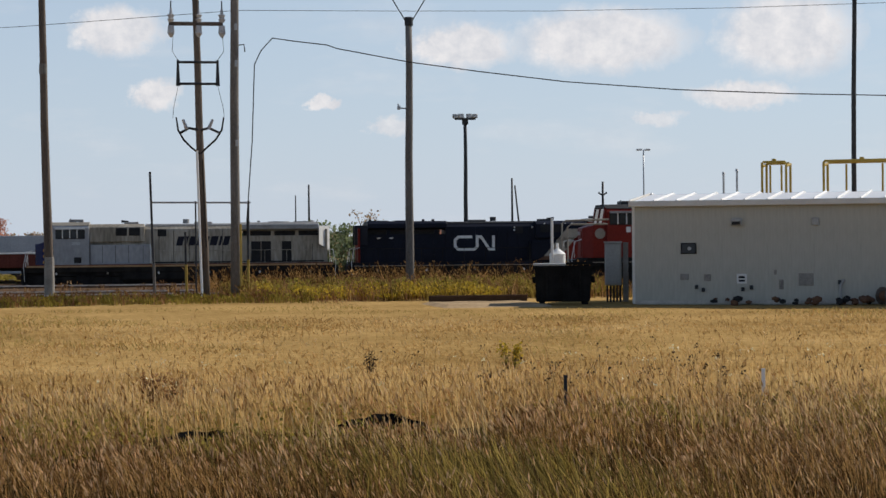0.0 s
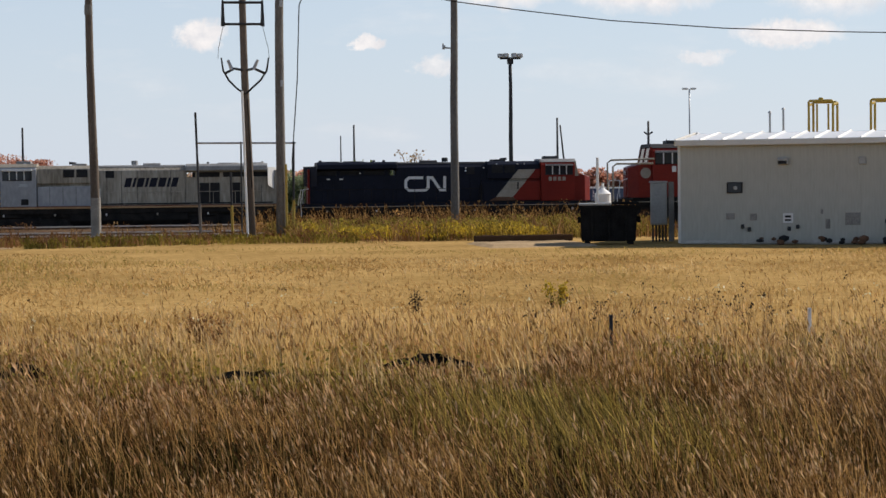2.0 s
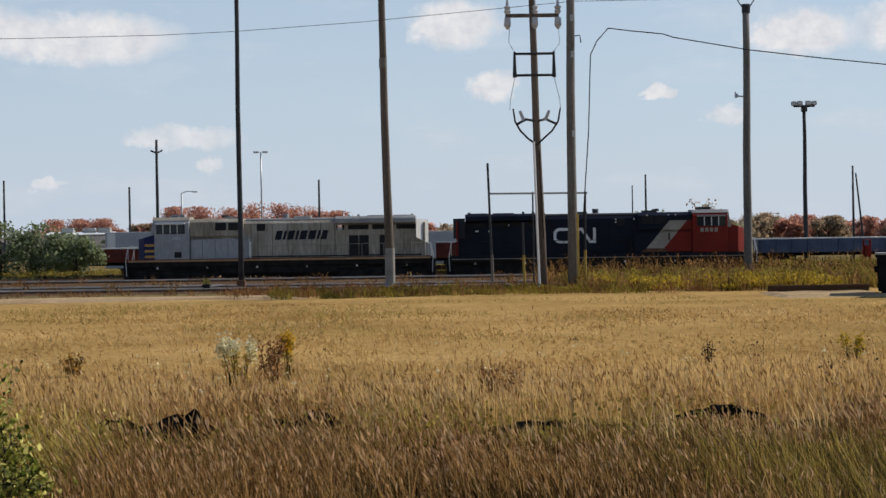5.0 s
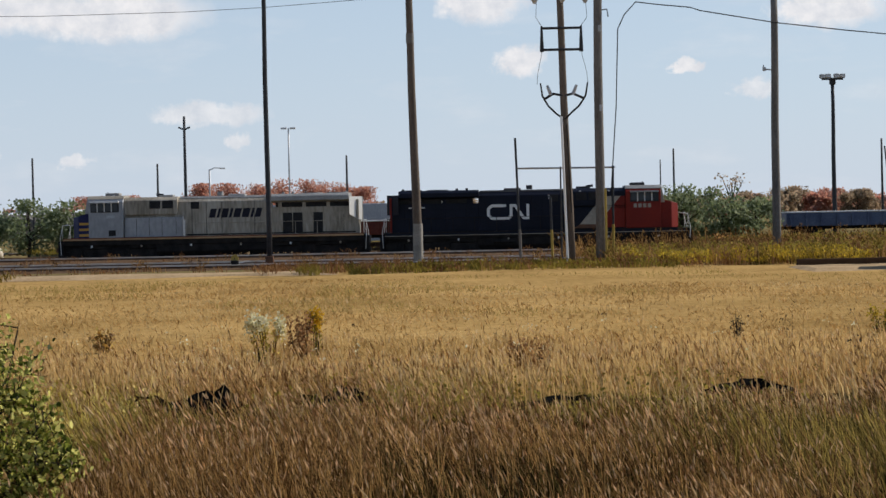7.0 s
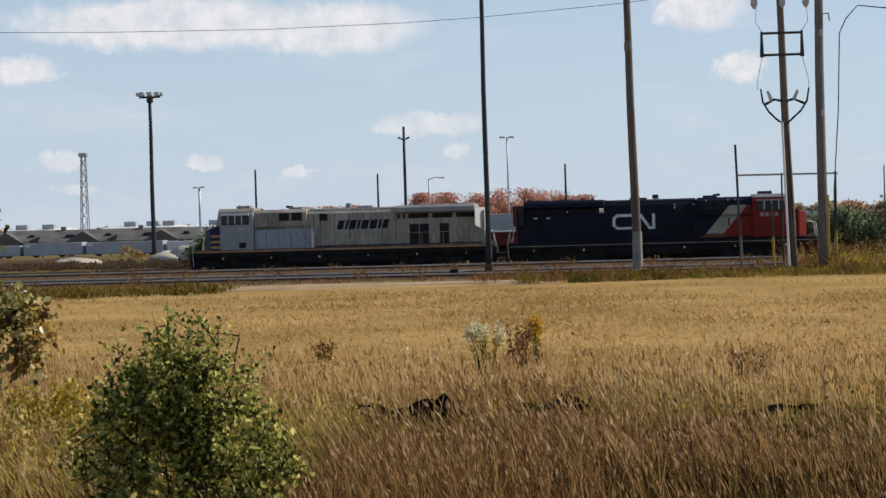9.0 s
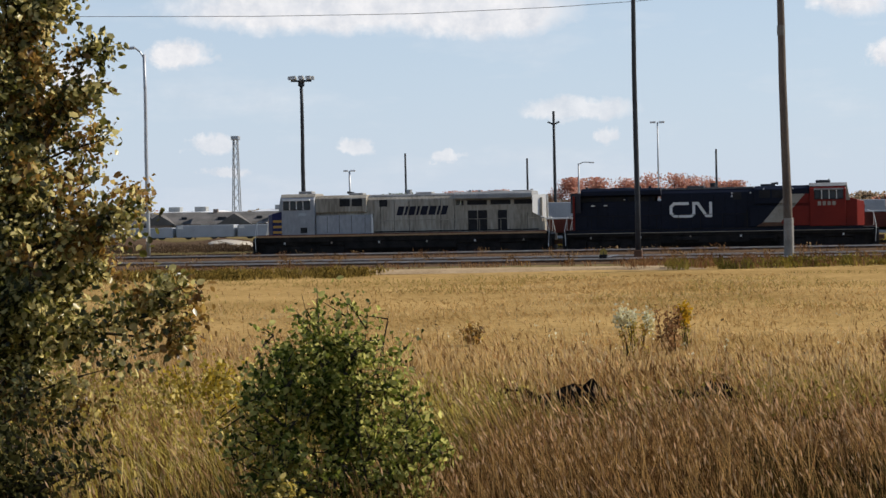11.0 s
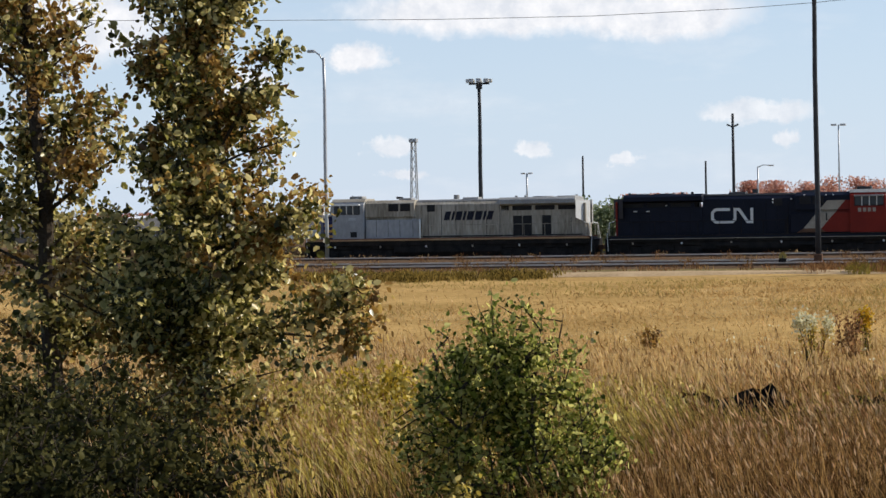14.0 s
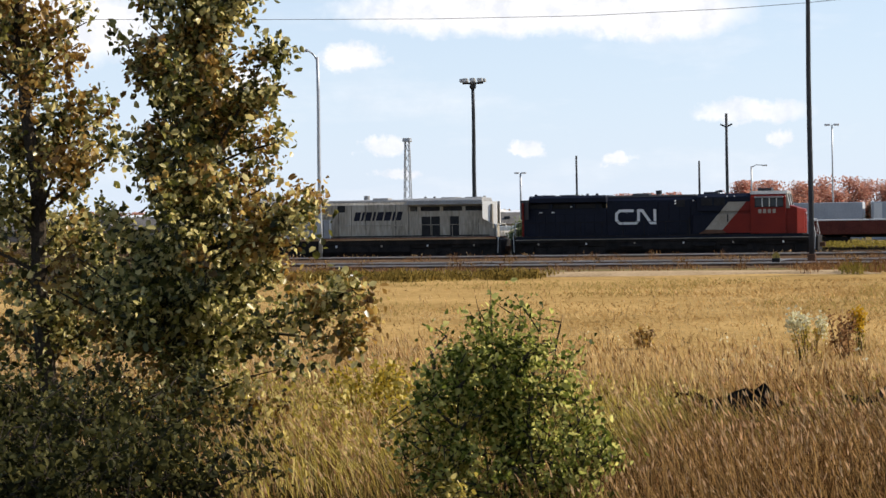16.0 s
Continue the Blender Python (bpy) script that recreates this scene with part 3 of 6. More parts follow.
    part("windscreen", prism([(8.75, 3.5), (8.75, 4.45), (8.8, 4.45), (8.98, 3.5)], -1.2, 1.2, .01), M_GLASS, cab, "raked dark windscreen")
    for y in (-1.25, 0, 1.25):
        part("screen_pillar", prism([(8.74, 3.45), (8.74, 4.5), (8.84, 4.5), (9.03, 3.45)], y - .09, y + .09, .01), M_STRIPE if black else M_CAB, cab)
    nosetop = 3.5 if grey else 3.72
    bm = bmesh.new()
    plan = [(8.7, -1.28), (9.5, -1.28), (9.98, -.62), (9.98, .62), (9.5, 1.28), (8.7, 1.28)]
    lo = [bm.verts.new((x, y, 1.68)) for x, y in plan]
    hi = [bm.verts.new((x, y, nosetop - (x - 8.7) * .27)) for x, y in plan]
    bm.faces.new(lo[::-1])
    bm.faces.new(hi)
    for k in range(6):
        bm.faces.new((lo[k], lo[(k + 1) % 6], hi[(k + 1) % 6], hi[k]))
    bmesh.ops.bevel(bm, geom=bm.edges[:], offset=.03, segments=1, affect="EDGES")
    nose = part("nose", bm, M_NOSE, loco)
    part("nose_door", box(9.96, 10.02, -.4, .4, 1.8, 3.2, .01), M_NOSE, nose)
    for y in (-.18, .18):
        part("headlight", tube([(9.95, y, nosetop - .65), (10.05, y, nosetop - .65)], .11, 12), M_LAMPGLASS, nose, "clear glass headlight")
    if grey:
        for z in (1.85, 2.25, 2.65):
            for s in (-1, 1):
                part("nose_stripe", box(8.76, 9.46, min(s * 1.278, s * 1.286), max(s * 1.278, s * 1.286), z, z + .17), M_GOLD, nose, "ochre stripe")
            part("nose_stripe", box(9.975, 9.985, -.6, .6, z, z + .17), M_GOLD, nose, "ochre stripe")
    # ends: pilots, steps, couplers, rails
    for e in (-1, 1):
        part("pilot", prism([(e * 10.6, 1.62), (e * 10.95, 1.5), (e * 10.95, .45), (e * 10.75, .2), (e * 10.6, .2)], -1.45, 1.45, .02), M_UNDER, loco)
        part("coupler", box(min(e * 10.9, e * 11.33), max(e * 10.9, e * 11.33), -.16, .16, .72, 1.05, .04), M_RUST, loco)
        for s in (-1, 1):
            for k in range(4):
                part("step", box(min(e * 10.15, e * 10.6), max(e * 10.15, e * 10.6), min(s * 1.3, s * 1.58), max(s * 1.3, s * 1.58), .4 + k * .32, .44 + k * .32), M_UNDER, loco)
            part("grab_rail", tube([(e * 10.72, s * 1.5, .6), (e * 10.78, s * 1.5, 1.7), (e * 10.6, s * 1.5, 2.6), (e * 10.2, s * 1.5, 2.75)], .022, 6), M_LOGO, loco, "pale bent grab rail")
        part("end_rail", tube([(e * 10.62, -1.4, 1.7), (e * 10.62, -1.4, 2.65), (e * 10.62, 1.4, 2.65), (e * 10.62, 1.4, 1.7)], .02, 6), M_LOGO, loco)
    for s in (-1, 1):
        part("handrail", tube([(-10.5, s * 1.5, 2.65), (1.9, s * 1.5, 2.65)], .02, 6), M_HOOD if grey else M_UNDER, loco)
        for k in range(9):
            x = -10.4 + k * 1.53
            part("stanchion", tube([(x, s * 1.5, 1.68), (x, s * 1.5, 2.65)], .02, 6), M_HOOD if grey else M_UNDER, loco)
        part("side_post", box(-.05 + 2.0, .05 + 2.0, s * 1.5 - .03, s * 1.5 + .03, 1.68, 2.9), M_LOGO if grey else M_UNDER, loco)
    for x in (-9.4, -5.6, -4.9):
        part("lift_lug", box(x, x + .18, -.5, -.32, 4.56, 4.72, .02), M_TOP, loco)
    part("roof_hatch", box(2.9, 3.9, -.5, .5, 4.52, 4.68, .03), M_TOP, loco)
    part("conditioner", box(6.7, 7.7, -.55, .55, 4.66, 4.88, .05), M_TOP, cab, "roof air conditioner")
    for s in (-1, 1):
        for k in range(6):
            x = -9.0 + k * 3.5
            part("tie_down", box(x, x + .12, min(s * 1.44, s * 1.5), max(s * 1.44, s * 1.5), 1.05, 1.2, .01), M_LOGO if k % 2 else M_STRIPE, loco, "pale painted lug")
    part("horn", tube([(3.6, .3, 4.72), (4.1, .3, 4.72)], [.04, .1], 10), M_DARKSTEEL, loco)
    part("antenna", tube([(7.6, 0, 4.66), (7.6, 0, 4.95)], .03, 6), M_DARKSTEEL, loco)
    part("antenna_dome", tube([(7.1, .4, 4.66), (7.1, .4, 4.8)], [.2, .12], 12), M_LOGO, loco)
    # painted markings
    for s in (-1, 1):
        k = -s  # reading direction along x as seen from that flank
        if grey:
            # dark slanted bars in place of the operator's name
            x = -1.55 + k * -1.9
            for i, w in enumerate((.44, .18, .44, .18, .48, .5, .18, .4)):
                o = [(x, 3.0), (x + k * w, 3.0), (x + k * (w + .17), 3.64), (x + k * .17, 3.64)]
                marking([o], .982, s, M_MARKDARK, loco, "name_bar")
                x += k * (w + .12)
            marking([[(6.9, 3.1), (7.5, 3.1), (7.5, 3.3), (6.9, 3.3)]], 1.502, s, M_TRAILER, loco, "number_bar")
            for xx in (-3.9, -2.9, -.6, .5, 1.5, 2.6, 3.6, 4.5, 5.4, -8.4, -9.2):
                yo = 1.0 if xx < -4 else (1.252 if xx > 2.2 else .985)
                part("panel_seam", box(xx, xx + .025, min(s * (yo - .01), s * (yo + .004)), max(s * (yo - .01), s * (yo + .004)), 1.85, 3.05 if xx > 2.2 or xx < -4 else 4.1), M_DARK, loco)
            part("grime_strip", box(-10, 6.2, min(s * .95, s * 1.05), max(s * .95, s * 1.05), 1.8, 1.88), M_DARK, loco)
            part("side_vent", box(6.85, 7.35, min(s * 1.49, s * 1.51), max(s * 1.49, s * 1.51), 1.85, 2.25), M_DARK, loco)
        if black:
            y = .982
            # emblem of rounded bands
            line_ = [(1.35, .99), (.34, .99), (.11, .78), (.11, .32), (.34, .11), (1.5, .11), (1.7, .28), (1.7, .99), (1.98, .99), (2.58, .11), (2.88, .11), (2.88, 1.08)]
            o = band(line_, .1)
            o = [((x - 3.42) if s < 0 else (-.42 - x), z + 2.44) for x, z in o]
            marking([o], y, s, M_LOGO, loco, "emblem_band")
            # the slash: pale, then orange-red up to the cab
            for yo, lo, hi in ((1.252, 1.76, 3.1), (.984, 3.1, 3.28), (1.203, 3.3, 3.95)):
                f = lambda z, q: q + (z - 1.76) * .85
                marking([[(f(lo, 2.86), lo), (f(lo, 4.1), lo), (f(hi, 4.1), hi), (f(hi, 2.86), hi)]], yo, s, M_STRIPE, loco, "slash")
                top = min(f(hi, 4.1), 6.28)
                marking([[(f(lo, 4.1), lo), (6.28, lo), (6.28, hi), (top, hi)]], yo, s, M_RED, loco, "red_field")
                if lo < 2:
                    marking([[(2.6, 1.74), (4.6, 1.74), (4.3, 2.0), (3.1, 2.02)]], yo + .004, s, M_RUST, loco, "grime_patch")
            part("latch_slot", box(4.62, 4.72, min(s * 1.2, s * 1.262), max(s * 1.2, s * 1.262), 2.55, 3.08), M_DARK, loco)
            for i in range(4):
                x = 6.85 + i * .33
                marking([[(x, 3.12), (x + .22, 3.12), (x + .22, 3.4), (x, 3.4)]], 1.502, s, M_STRIPE, loco, "number_bar")
            for i, (x, z) in enumerate(((-8.9, 3.35), (-8.0, 3.35), (-6.6, 3.75), (.9, 4.05), (2.2, 4.05), (.9, 3.85), (3.1, 4.3), (4.6, 4.3), (5.1, 4.3))):
                part("marker", box(x, x + .22 if i < 2 else x + .09, min(s * 1.02, s * 1.24), max(s * 1.02, s * 1.24), z, z + .08), M_LOGO, loco)
        if red:
            for i in range(3):
                x = 7.4 - i * .36 if s > 0 else 6.7 + i * .36
                marking([[(x, 3.1), (x + .24, 3.1), (x + .24, 3.42), (x, 3.42)]], 1.502, s, M_LOGO, loco, "number_bar")
            bm = tube([(9.1, s * 1.2, 3.05), (9.1, s * 1.29, 3.05)], .3, 20)
            part("nose_emblem", bm, M_STRIPE, nose, "pale round emblem")
    return loco, wheels


GREY_LOCO = locomotive("grey", TRACK_TURN @ pose(-11.15, D_TRACK, RUN_Z, 0, 0, 180))
BLACK_LOCO = locomotive("black", TRACK_TURN @ pose(11.52, D_TRACK, RUN_Z))
locomotive("red", pose(0, 0, 0, 0, 0, -1.5) @ pose(35.6, 119.0, 0, 0, 0, 180))


# ---- freight cars in the yard ----
def gondola(x, y, length, height, material, label, mate_top):
    car = base("freight_car", TRACK_TURN @ pose(x, y, 0), label, "freight car", "standing freight cars")
    h = length / 2 - .6
    part("body", box(-h, h, -1.45, 1.45, .95, height, .03), material, car)
    part("top_rail", box(-h - .03, h + .03, -1.5, 1.5, height, height + .1, .02), mate_top, car, "pale worn top rail")
    n = int(length / 1.2)
    for i in range(n):
        xx = -h + .3 + i * (2 * h - .6) / (n - 1)
        part("side_rib", box(xx - .06, xx + .06, -1.58, -1.44, .95, height, .01), material, car)
    for c in (-h + 1.8, h - 1.8):
        part("truck_frame", box(c - 1.2, c + 1.2, -1.1, 1.1, .4, .75, .05), M_UNDER, car)
        for a in (-.85, .85):
            part("wheelset", tube([(c + a, -.82, .43), (c + a, .82, .43)], .42, 14), M_RUST, car)
    part("coupler", box(-length / 2, length / 2, -.12, .12, .7, .95, .02), M_UNDER, car)


for x, ln, ht, mt, tp, lb in ((-26, 15, 2.0, M_MAROON, M_LOGO, "oxide red gondola with a pale rim, standing in the yard"), (-10.5, 15, 2.0, M_MAROON, M_LOGO, "oxide red gondola with a pale rim, standing in the yard"),
                              (4.9, 15, 2.1, M_MAROON, M_TRAILER, "oxide red gondola with a grey rim, standing in the yard"), (29.9, 15, 2.0, M_BLUECAR, M_LOGO, "slate blue low freight car with a pale rim"),
                              (45.7, 15, 1.9, M_MAROON, M_RUST, "dark oxide red gondola standing in the yard")):
    gondola(x, 168, ln, ht, mt, lb, tp)


def trailer(x, y, w, h, material, m_end, label):
    t = base("box_trailer", pose(x, y, 0, 0, 0, -2), label, "trailer", "parked trailers")
    part("body", box(0, w, 0, 2.5, .25, h, .05), material, t)
    part("end_panel", box(-.03, 0, .1, 2.4, 1.2, h - .05), m_end, t, "sunlit white end")
    part("front_panel", box(.2, .9, -.02, 0, 1.3, h - .1), m_end, t)
    for a in (1.5, w - 2.6, w - 1.5):
        part("wheel", tube([(a, .1, .5), (a, .5, .5)], .5, 14), M_RUBBER, t)
    part("landing_gear", box(w * .3, w * .3 + .12, .4, .55, 0, 1.1), M_UNDER, t)


for x, h in ((-26, 3.4), (-17.5, 3.5), (-9.2, 3.5), (-.8, 3.1), (7.5, 3.0)):
    trailer(x, 186, 7.6, h, M_TRAILER, M_LOGO, "grey box trailer with bright white end, parked behind the freight cars")
for x, w, h, mt in ((-97, 13.4, 1.55, M_LOGO), (-83, 6.2, 1.5, M_TRAILER), (-76.4, 7.4, 1.75, M_TRAILER), (-68.6, 9.6, 1.7, M_TRAILER), (-58.6, 7.5, 1.6, M_LOGO)):
    trailer(x, 255, w, h, mt, M_LOGO, "long low pale trailer parked before the houses")


# ---- white shed ----
def shed():
    b = base("shed", pose(23.4, 87.0, 0, 0, 0, -27), "low off-white steel shed with a bright ribbed roof", "building")
    W, D, H, R = 17.0, 8.0, 4.22, 4.6
    part("floor_slab", box(.1, W - .1, .1, D - .1, -.2, .1), M_CONCRETE, b)
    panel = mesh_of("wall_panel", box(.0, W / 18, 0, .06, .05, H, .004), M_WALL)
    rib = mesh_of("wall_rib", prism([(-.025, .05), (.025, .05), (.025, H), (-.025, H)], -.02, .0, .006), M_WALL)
    n = 18
    step = W / n
    for i in range(n):
        p = part("wall_panel", panel, M_WALL, b)
        p.matrix_basis = pose(i * step, 0, 0)
        p = part("wall_panel", panel, M_WALL, b)
        p.matrix_basis = pose(i * step, D - .06, 0)
    for i in range(8):
        for x in (.06, W):
            p = part("wall_panel", panel, M_WALL, b)
            p.matrix_basis = pose(x, .07 + i * (D - .14) / 8, 0, 0, 0, 90)
    for x in (.0, W - .06):
        part("gable", profile_x([(.06, H), (D - .06, H), (D / 2, R - .06)], x, x + .06), M_WALL, b)
    sheet = mesh_of("roof_panel", prism([(-.25, 0), (4.04, .38), (4.04, .43), (-.25, .05)], 0, step - .01, .008), M_ROOF)
    seam = mesh_of("roof_seam", prism([(-.25, .05), (4.04, .43), (4.04, .51), (-.25, .13)], -.03, .03, .01), M_ROOF)
    for i in range(n):
        for back in (0, 1):
            p = part("roof_panel", sheet, M_ROOF, b)
            p.matrix_basis = pose((i + 1) * step, 0, H, 0, 0, 90) if not back else pose(i * step, D, H, 0, 0, -90)
            p = part("roof_seam", seam, M_ROOF, b)
            p.matrix_basis = pose((i + 1) * step, 0, H, 0, 0, 90) if not back else pose(i * step, D, H, 0, 0, -90)
    part("eave_trim", box(-.12, W + .1, -.3, -.24, H - .16, H + .08, .02), M_TRIM, b)
    part("corner_trim", box(-.03, .09, -.025, .08, .02, H, .01), M_TRIM, b)
    part("rake_trim", prism([(-.3, -.1), (4.05, .3), (4.05, .5), (-.3, .12)], 0, .07, .01), M_TRIM, b).matrix_basis = pose(-.05, 0, H, 0, 0, 90)
    part("base_trim", box(0, W, -.02, .0, 0, .14), M_CONCRETE, b)
    win = part("window", box(2.03, 2.69, -.045, .0, 2.08, 2.54, .01), M_DARK, b, "small dark window")
    part("pane", box(2.09, 2.63, -.055, -.04, 2.13, 2.49), M_GLASS, win)
    part("fan", tube([(2.4, -.08, 2.3), (2.4, -.05, 2.3)], .08, 10), M_CABINET, win)
    v = part("wall_light", box(4.15, 4.6, -.22, .0, 3.24, 3.52, .04), M_CABINET, b, "grey wall light box")
    part("lens", box(4.2, 4.55, -.235, -.215, 3.27, 3.4), M_DARK, v)
    lv = part("louvre", box(4.36, 4.78, -.05, .0, .84, 1.24, .01), M_LOGO, b, "white louvre with two dark slots")
    part("slot", box(4.44, 4.7, -.056, -.04, 1.06, 1.15), M_DARK, lv)
    part("slot", box(4.44, 4.7, -.056, -.04, .92, 1.0), M_DARK, lv)
    part("junction_box", box(7.45, 7.75, -.1, 0, 3.22, 3.52, .02), M_CABINET, b)
    for x, z, w, h in ((2.0, 1.0, .35, .25), (3.0, .95, .28, .28), (6.9, .75, .6, .5), (6.1, .6, .18, .4), (5.9, 1.2, .1, .2)):
        part("patch", box(x, x + w, -.035, 0, z, z + h, .004), M_SLEEVE, b, "dull grey patch")
    for x, z in ((2.62, .62), (2.9, .5), (4.55, .52), (4.9, .6), (8.5, .8)):
        part("outlet", box(x, x + .13, -.12, 0, z, z + .17, .02), M_DARKSTEEL, b, "dark outlet box")
    part("drain_pipe", tube([(8.6, -.1, .1), (8.6, -.1, .75), (8.75, -.1, 1.0)], .06, 8), M_CABINET, b)


shed()


def rubble(x, y, n, seed, span, label):
    rng = random.Random(seed)
    ob = base("rubble_heap", pose(x, y, 0), label, "rubble", "rubble at the shed")
    for i in range(n):
        c = Vector((rng.uniform(-span, span), rng.uniform(-.3, .3), rng.uniform(.05, .25)))
        bm = bmesh.new()
        bmesh.ops.create_icosphere(bm, subdivisions=1, radius=rng.uniform(.08, .18))
        k = (rng.uniform(.9, 1.6), rng.uniform(.6, 1.1))
        for v in bm.verts:
            v.co = c + Vector((v.co.x * k[0], v.co.y, v.co.z * k[1])) * rng.uniform(.85, 1.1)
        part("chunk", bm, M_RUST if i % 3 else M_DARK, ob)


rubble(29.2, 83.3, 10, 1, .9, "dark broken rubble lying at the shed wall")
rubble(31.3, 82.2, 14, 2, .8, "dark broken rubble lying at the shed wall")
rubble(26.8, 84.8, 6, 3, 1.1, "dark broken rubble lying at the shed wall")


def spool(x, y):
    s = base("cable_reel", pose(x, y, .35, 90, 0, 20), "dark wooden cable reel lying by the shed", "reel")
    part("drum", tube([(0, 0, -.25), (0, 0, .25)], .2, 12), M_RUST, s)
    for z in (-.28, .25):
        part("flange", tube([(0, 0, z), (0, 0, z + .04)], .36, 16), M_WOOD_DARK, s)


spool(32.4, 81.5)


# ---- bin, cabinet, pipes and tank beside the shed ----
def bin_and_cabinet():
    # made-up dark strip, shaped like a timber, for the shadow line behind the pad
    q = base("dark_edge_strip", pose(18.3, 94.6, 0, 0, 0, 2), "dark strip added behind the gravel pad for its shadow edge", "timber")
    part("beam", box(-2.3, 2.2, -.14, .14, -.08, .26, .03), M_TIE, q)
    part("strip_plate", box(-1.9, -1.6, -.1, .1, .25, .28, .005), M_RUST, q)
    part("strip_plate", box(1.4, 1.7, -.1, .1, .25, .28, .005), M_RUST, q)
    b = base("waste_bin", pose(20.7, 88.3, 0, 0, 0, -12), "large black steel waste bin with a flat lid", "bin")
    part("body", prism([(-1.15, .12), (-1.2, 1.55), (1.2, 1.55), (1.1, .12)], -.85, .85, .04), M_FABRIC, b)
    part("rim", box(-1.25, 1.25, -.9, .9, 1.52, 1.62, .02), M_FABRIC, b)
    part("lid", box(-1.25, .1, -.92, .9, 1.63, 1.72, .02), M_CABINET, b, "pale edged lid")
    part("lid", box(.13, 1.25, -.92, .9, 1.66, 1.76, .02), M_FABRIC, b)
    for x in (-.7, 0, .7):
        part("rib", box(x - .05, x + .05, -.93, -.84, .15, 1.5, .01), M_FABRIC, b)
    for x in (-1.3, 1.2):
        part("lift_pocket", box(x, x + .12, -.6, .6, .9, 1.15, .01), M_FABRIC, b)
    for x in (-.9, .9):
        part("foot", box(x - .12, x + .12, -.8, .8, 0, .14), M_FABRIC, b)
    c = base("electrical_cabinet", pose(23.0, 90.2, 0, 0, 0, -14), "tall grey electrical cabinet on conduit legs", "cabinet")
    part("body", box(0, .72, 0, .7, .72, 2.55, .02), M_CABINET, c)
    part("door", box(.03, .68, -.03, 0, .78, 2.5, .01), M_CABINET, c)
    part("hood", box(-.04, .76, -.08, .74, 2.55, 2.62, .01), M_CABINET, c)
    part("post", box(.78, 1.02, .1, .34, 0, 2.58, .02), M_SLEEVE, c, "weathered timber post")
    for x in (.1, .24, .38, .52, .66):
        part("conduit", tube([(x, .2, 0), (x, .2, .74)], .045, 8), M_DARKSTEEL, c)
    t = base("storage_tank", pose(24.1, 104.0, 0), "white cone-topped tank with an upright vent pipe", "tank")
    part("body", tube([(0, 0, 0), (0, 0, 2.0)], .4, 20), M_WHITE, t)
    part("cone_top", tube([(0, 0, 2.0), (0, 0, 2.25), (0, 0, 2.28), (0, 0, 2.55)], [.43, .12, .08, .06], 20), M_WHITE, t)
    part("vent_pipe", tube([(-.36, -.4, 0), (-.36, -.4, 3.8)], .07, 8), M_WHITE, t)
    for x, y, w, lb in ((33.0, 97.0, 1.15, 0), (36.6, 95.0, 3.6, 1)):
        g = base("gas_pipework", pose(x, y, 0, 0, 0, -32), "yellow painted gas pipes rising behind the shed", "pipework", "yellow pipes")
        for k, yy in enumerate((0, .9)):
            z = 6.3 - k * .05
            part("pipe_arch", tube([(-w / 2, yy, 0), (-w / 2, yy, z - .05), (-w / 2 + .05, yy, z), (w / 2 - .05, yy, z), (w / 2, yy, z - .05), (w / 2, yy, 0)], .06, 8), M_YELLOW, g)
        for s in (-1, 1):
            part("cross_pipe", tube([(s * w / 2, 0, 6.1), (s * w / 2, .9, 6.2)], .07, 8), M_YELLOW, g)
        part("valve", box(-.1, .1, -.1, .1, 6.2, 6.45, .03), M_YELLOW, g)
        for xx in (-w * .22, w * .25):
            part("riser", tube([(xx, .3, 0), (xx, .3, 6.15)], .05, 8), M_YELLOW, g)
    for x, z in ((30.2, 5.7), (30.85, 5.85)):
        p = base("vent_stack", pose(x, 96, 0), "thin grey vent stack behind the shed", "pipe", "vent stacks")
        part("pipe", tube([(0, 0, 0), (0, 0, z)], .05, 8), M_STEEL, p)
        part("cap", tube([(0, 0, z), (0, 0, z + .1)], [.1, .05], 8), M_STEEL, p)
    # beige pipe loop by the standing locomotive
    g = base("fuel_pipe_loop", pose(26.45, 113, 0), "ochre fuel pipe loop beside the standing locomotive", "pipework")
    part("pipe", tube([(0, 0, 0), (0, 0, 3.6), (.2, 0, 3.75), (2.6, 0, 3.8)], .05, 8), M_STRIPE, g)
    part("pipe", tube([(.35, .2, 0), (.35, .2, 3.4), (.55, .2, 3.55), (2.6, .2, 3.55)], .05, 8), M_STRIPE, g)
    h = base("red_hydrant_frame", pose(34.3, 160, 0), "small red pipe frame beside the tracks", "hydrant")
    part("leg", tube([(0, 0, 0), (0, 0, 1.9), (.5, 0, 1.9), (.5, 0, 0)], .09, 8), M_RED, h)
    part("box", box(.1, .4, -.2, .2, .6, 1.5, .03), M_RED, h)


bin_and_cabinet()


# ---- poles, masts and wires ----
def pole_thing(name, x, y, height, r0, r1, material, label, lean=0.0, category="pole", group="yard poles", footing=False, seg=6):
    p = base(name, pose(x, y, 0), label, category, group)
    pts = [(lean * k / seg + .02 * math.sin(k * 1.7), 0, -.3 + (height + .3) * k / seg) for k in range(seg + 1)]
    part("shaft", tube(pts, [r0 + (r1 - r0) * k / seg for k in range(seg + 1)], 14), material, p, smooth=True)
    if footing:
        part("footing", tube([(0, 0, -.1), (0, 0, .26)], [.44, .4], 16), M_CONCRETE, p, "pale concrete footing")
    return p


A = pole_thing("light_pole", -.78, 106, 17.5, .23, .15, M_WOOD_DARK, "tall dark pole with a pale sleeve on a concrete foot", -.3, footing=True)
part("sleeve", tube([(0, 0, .1), (0, 0, 2.1)], [.25, .24], 14), M_SLEEVE, A, "pale grey sleeve")
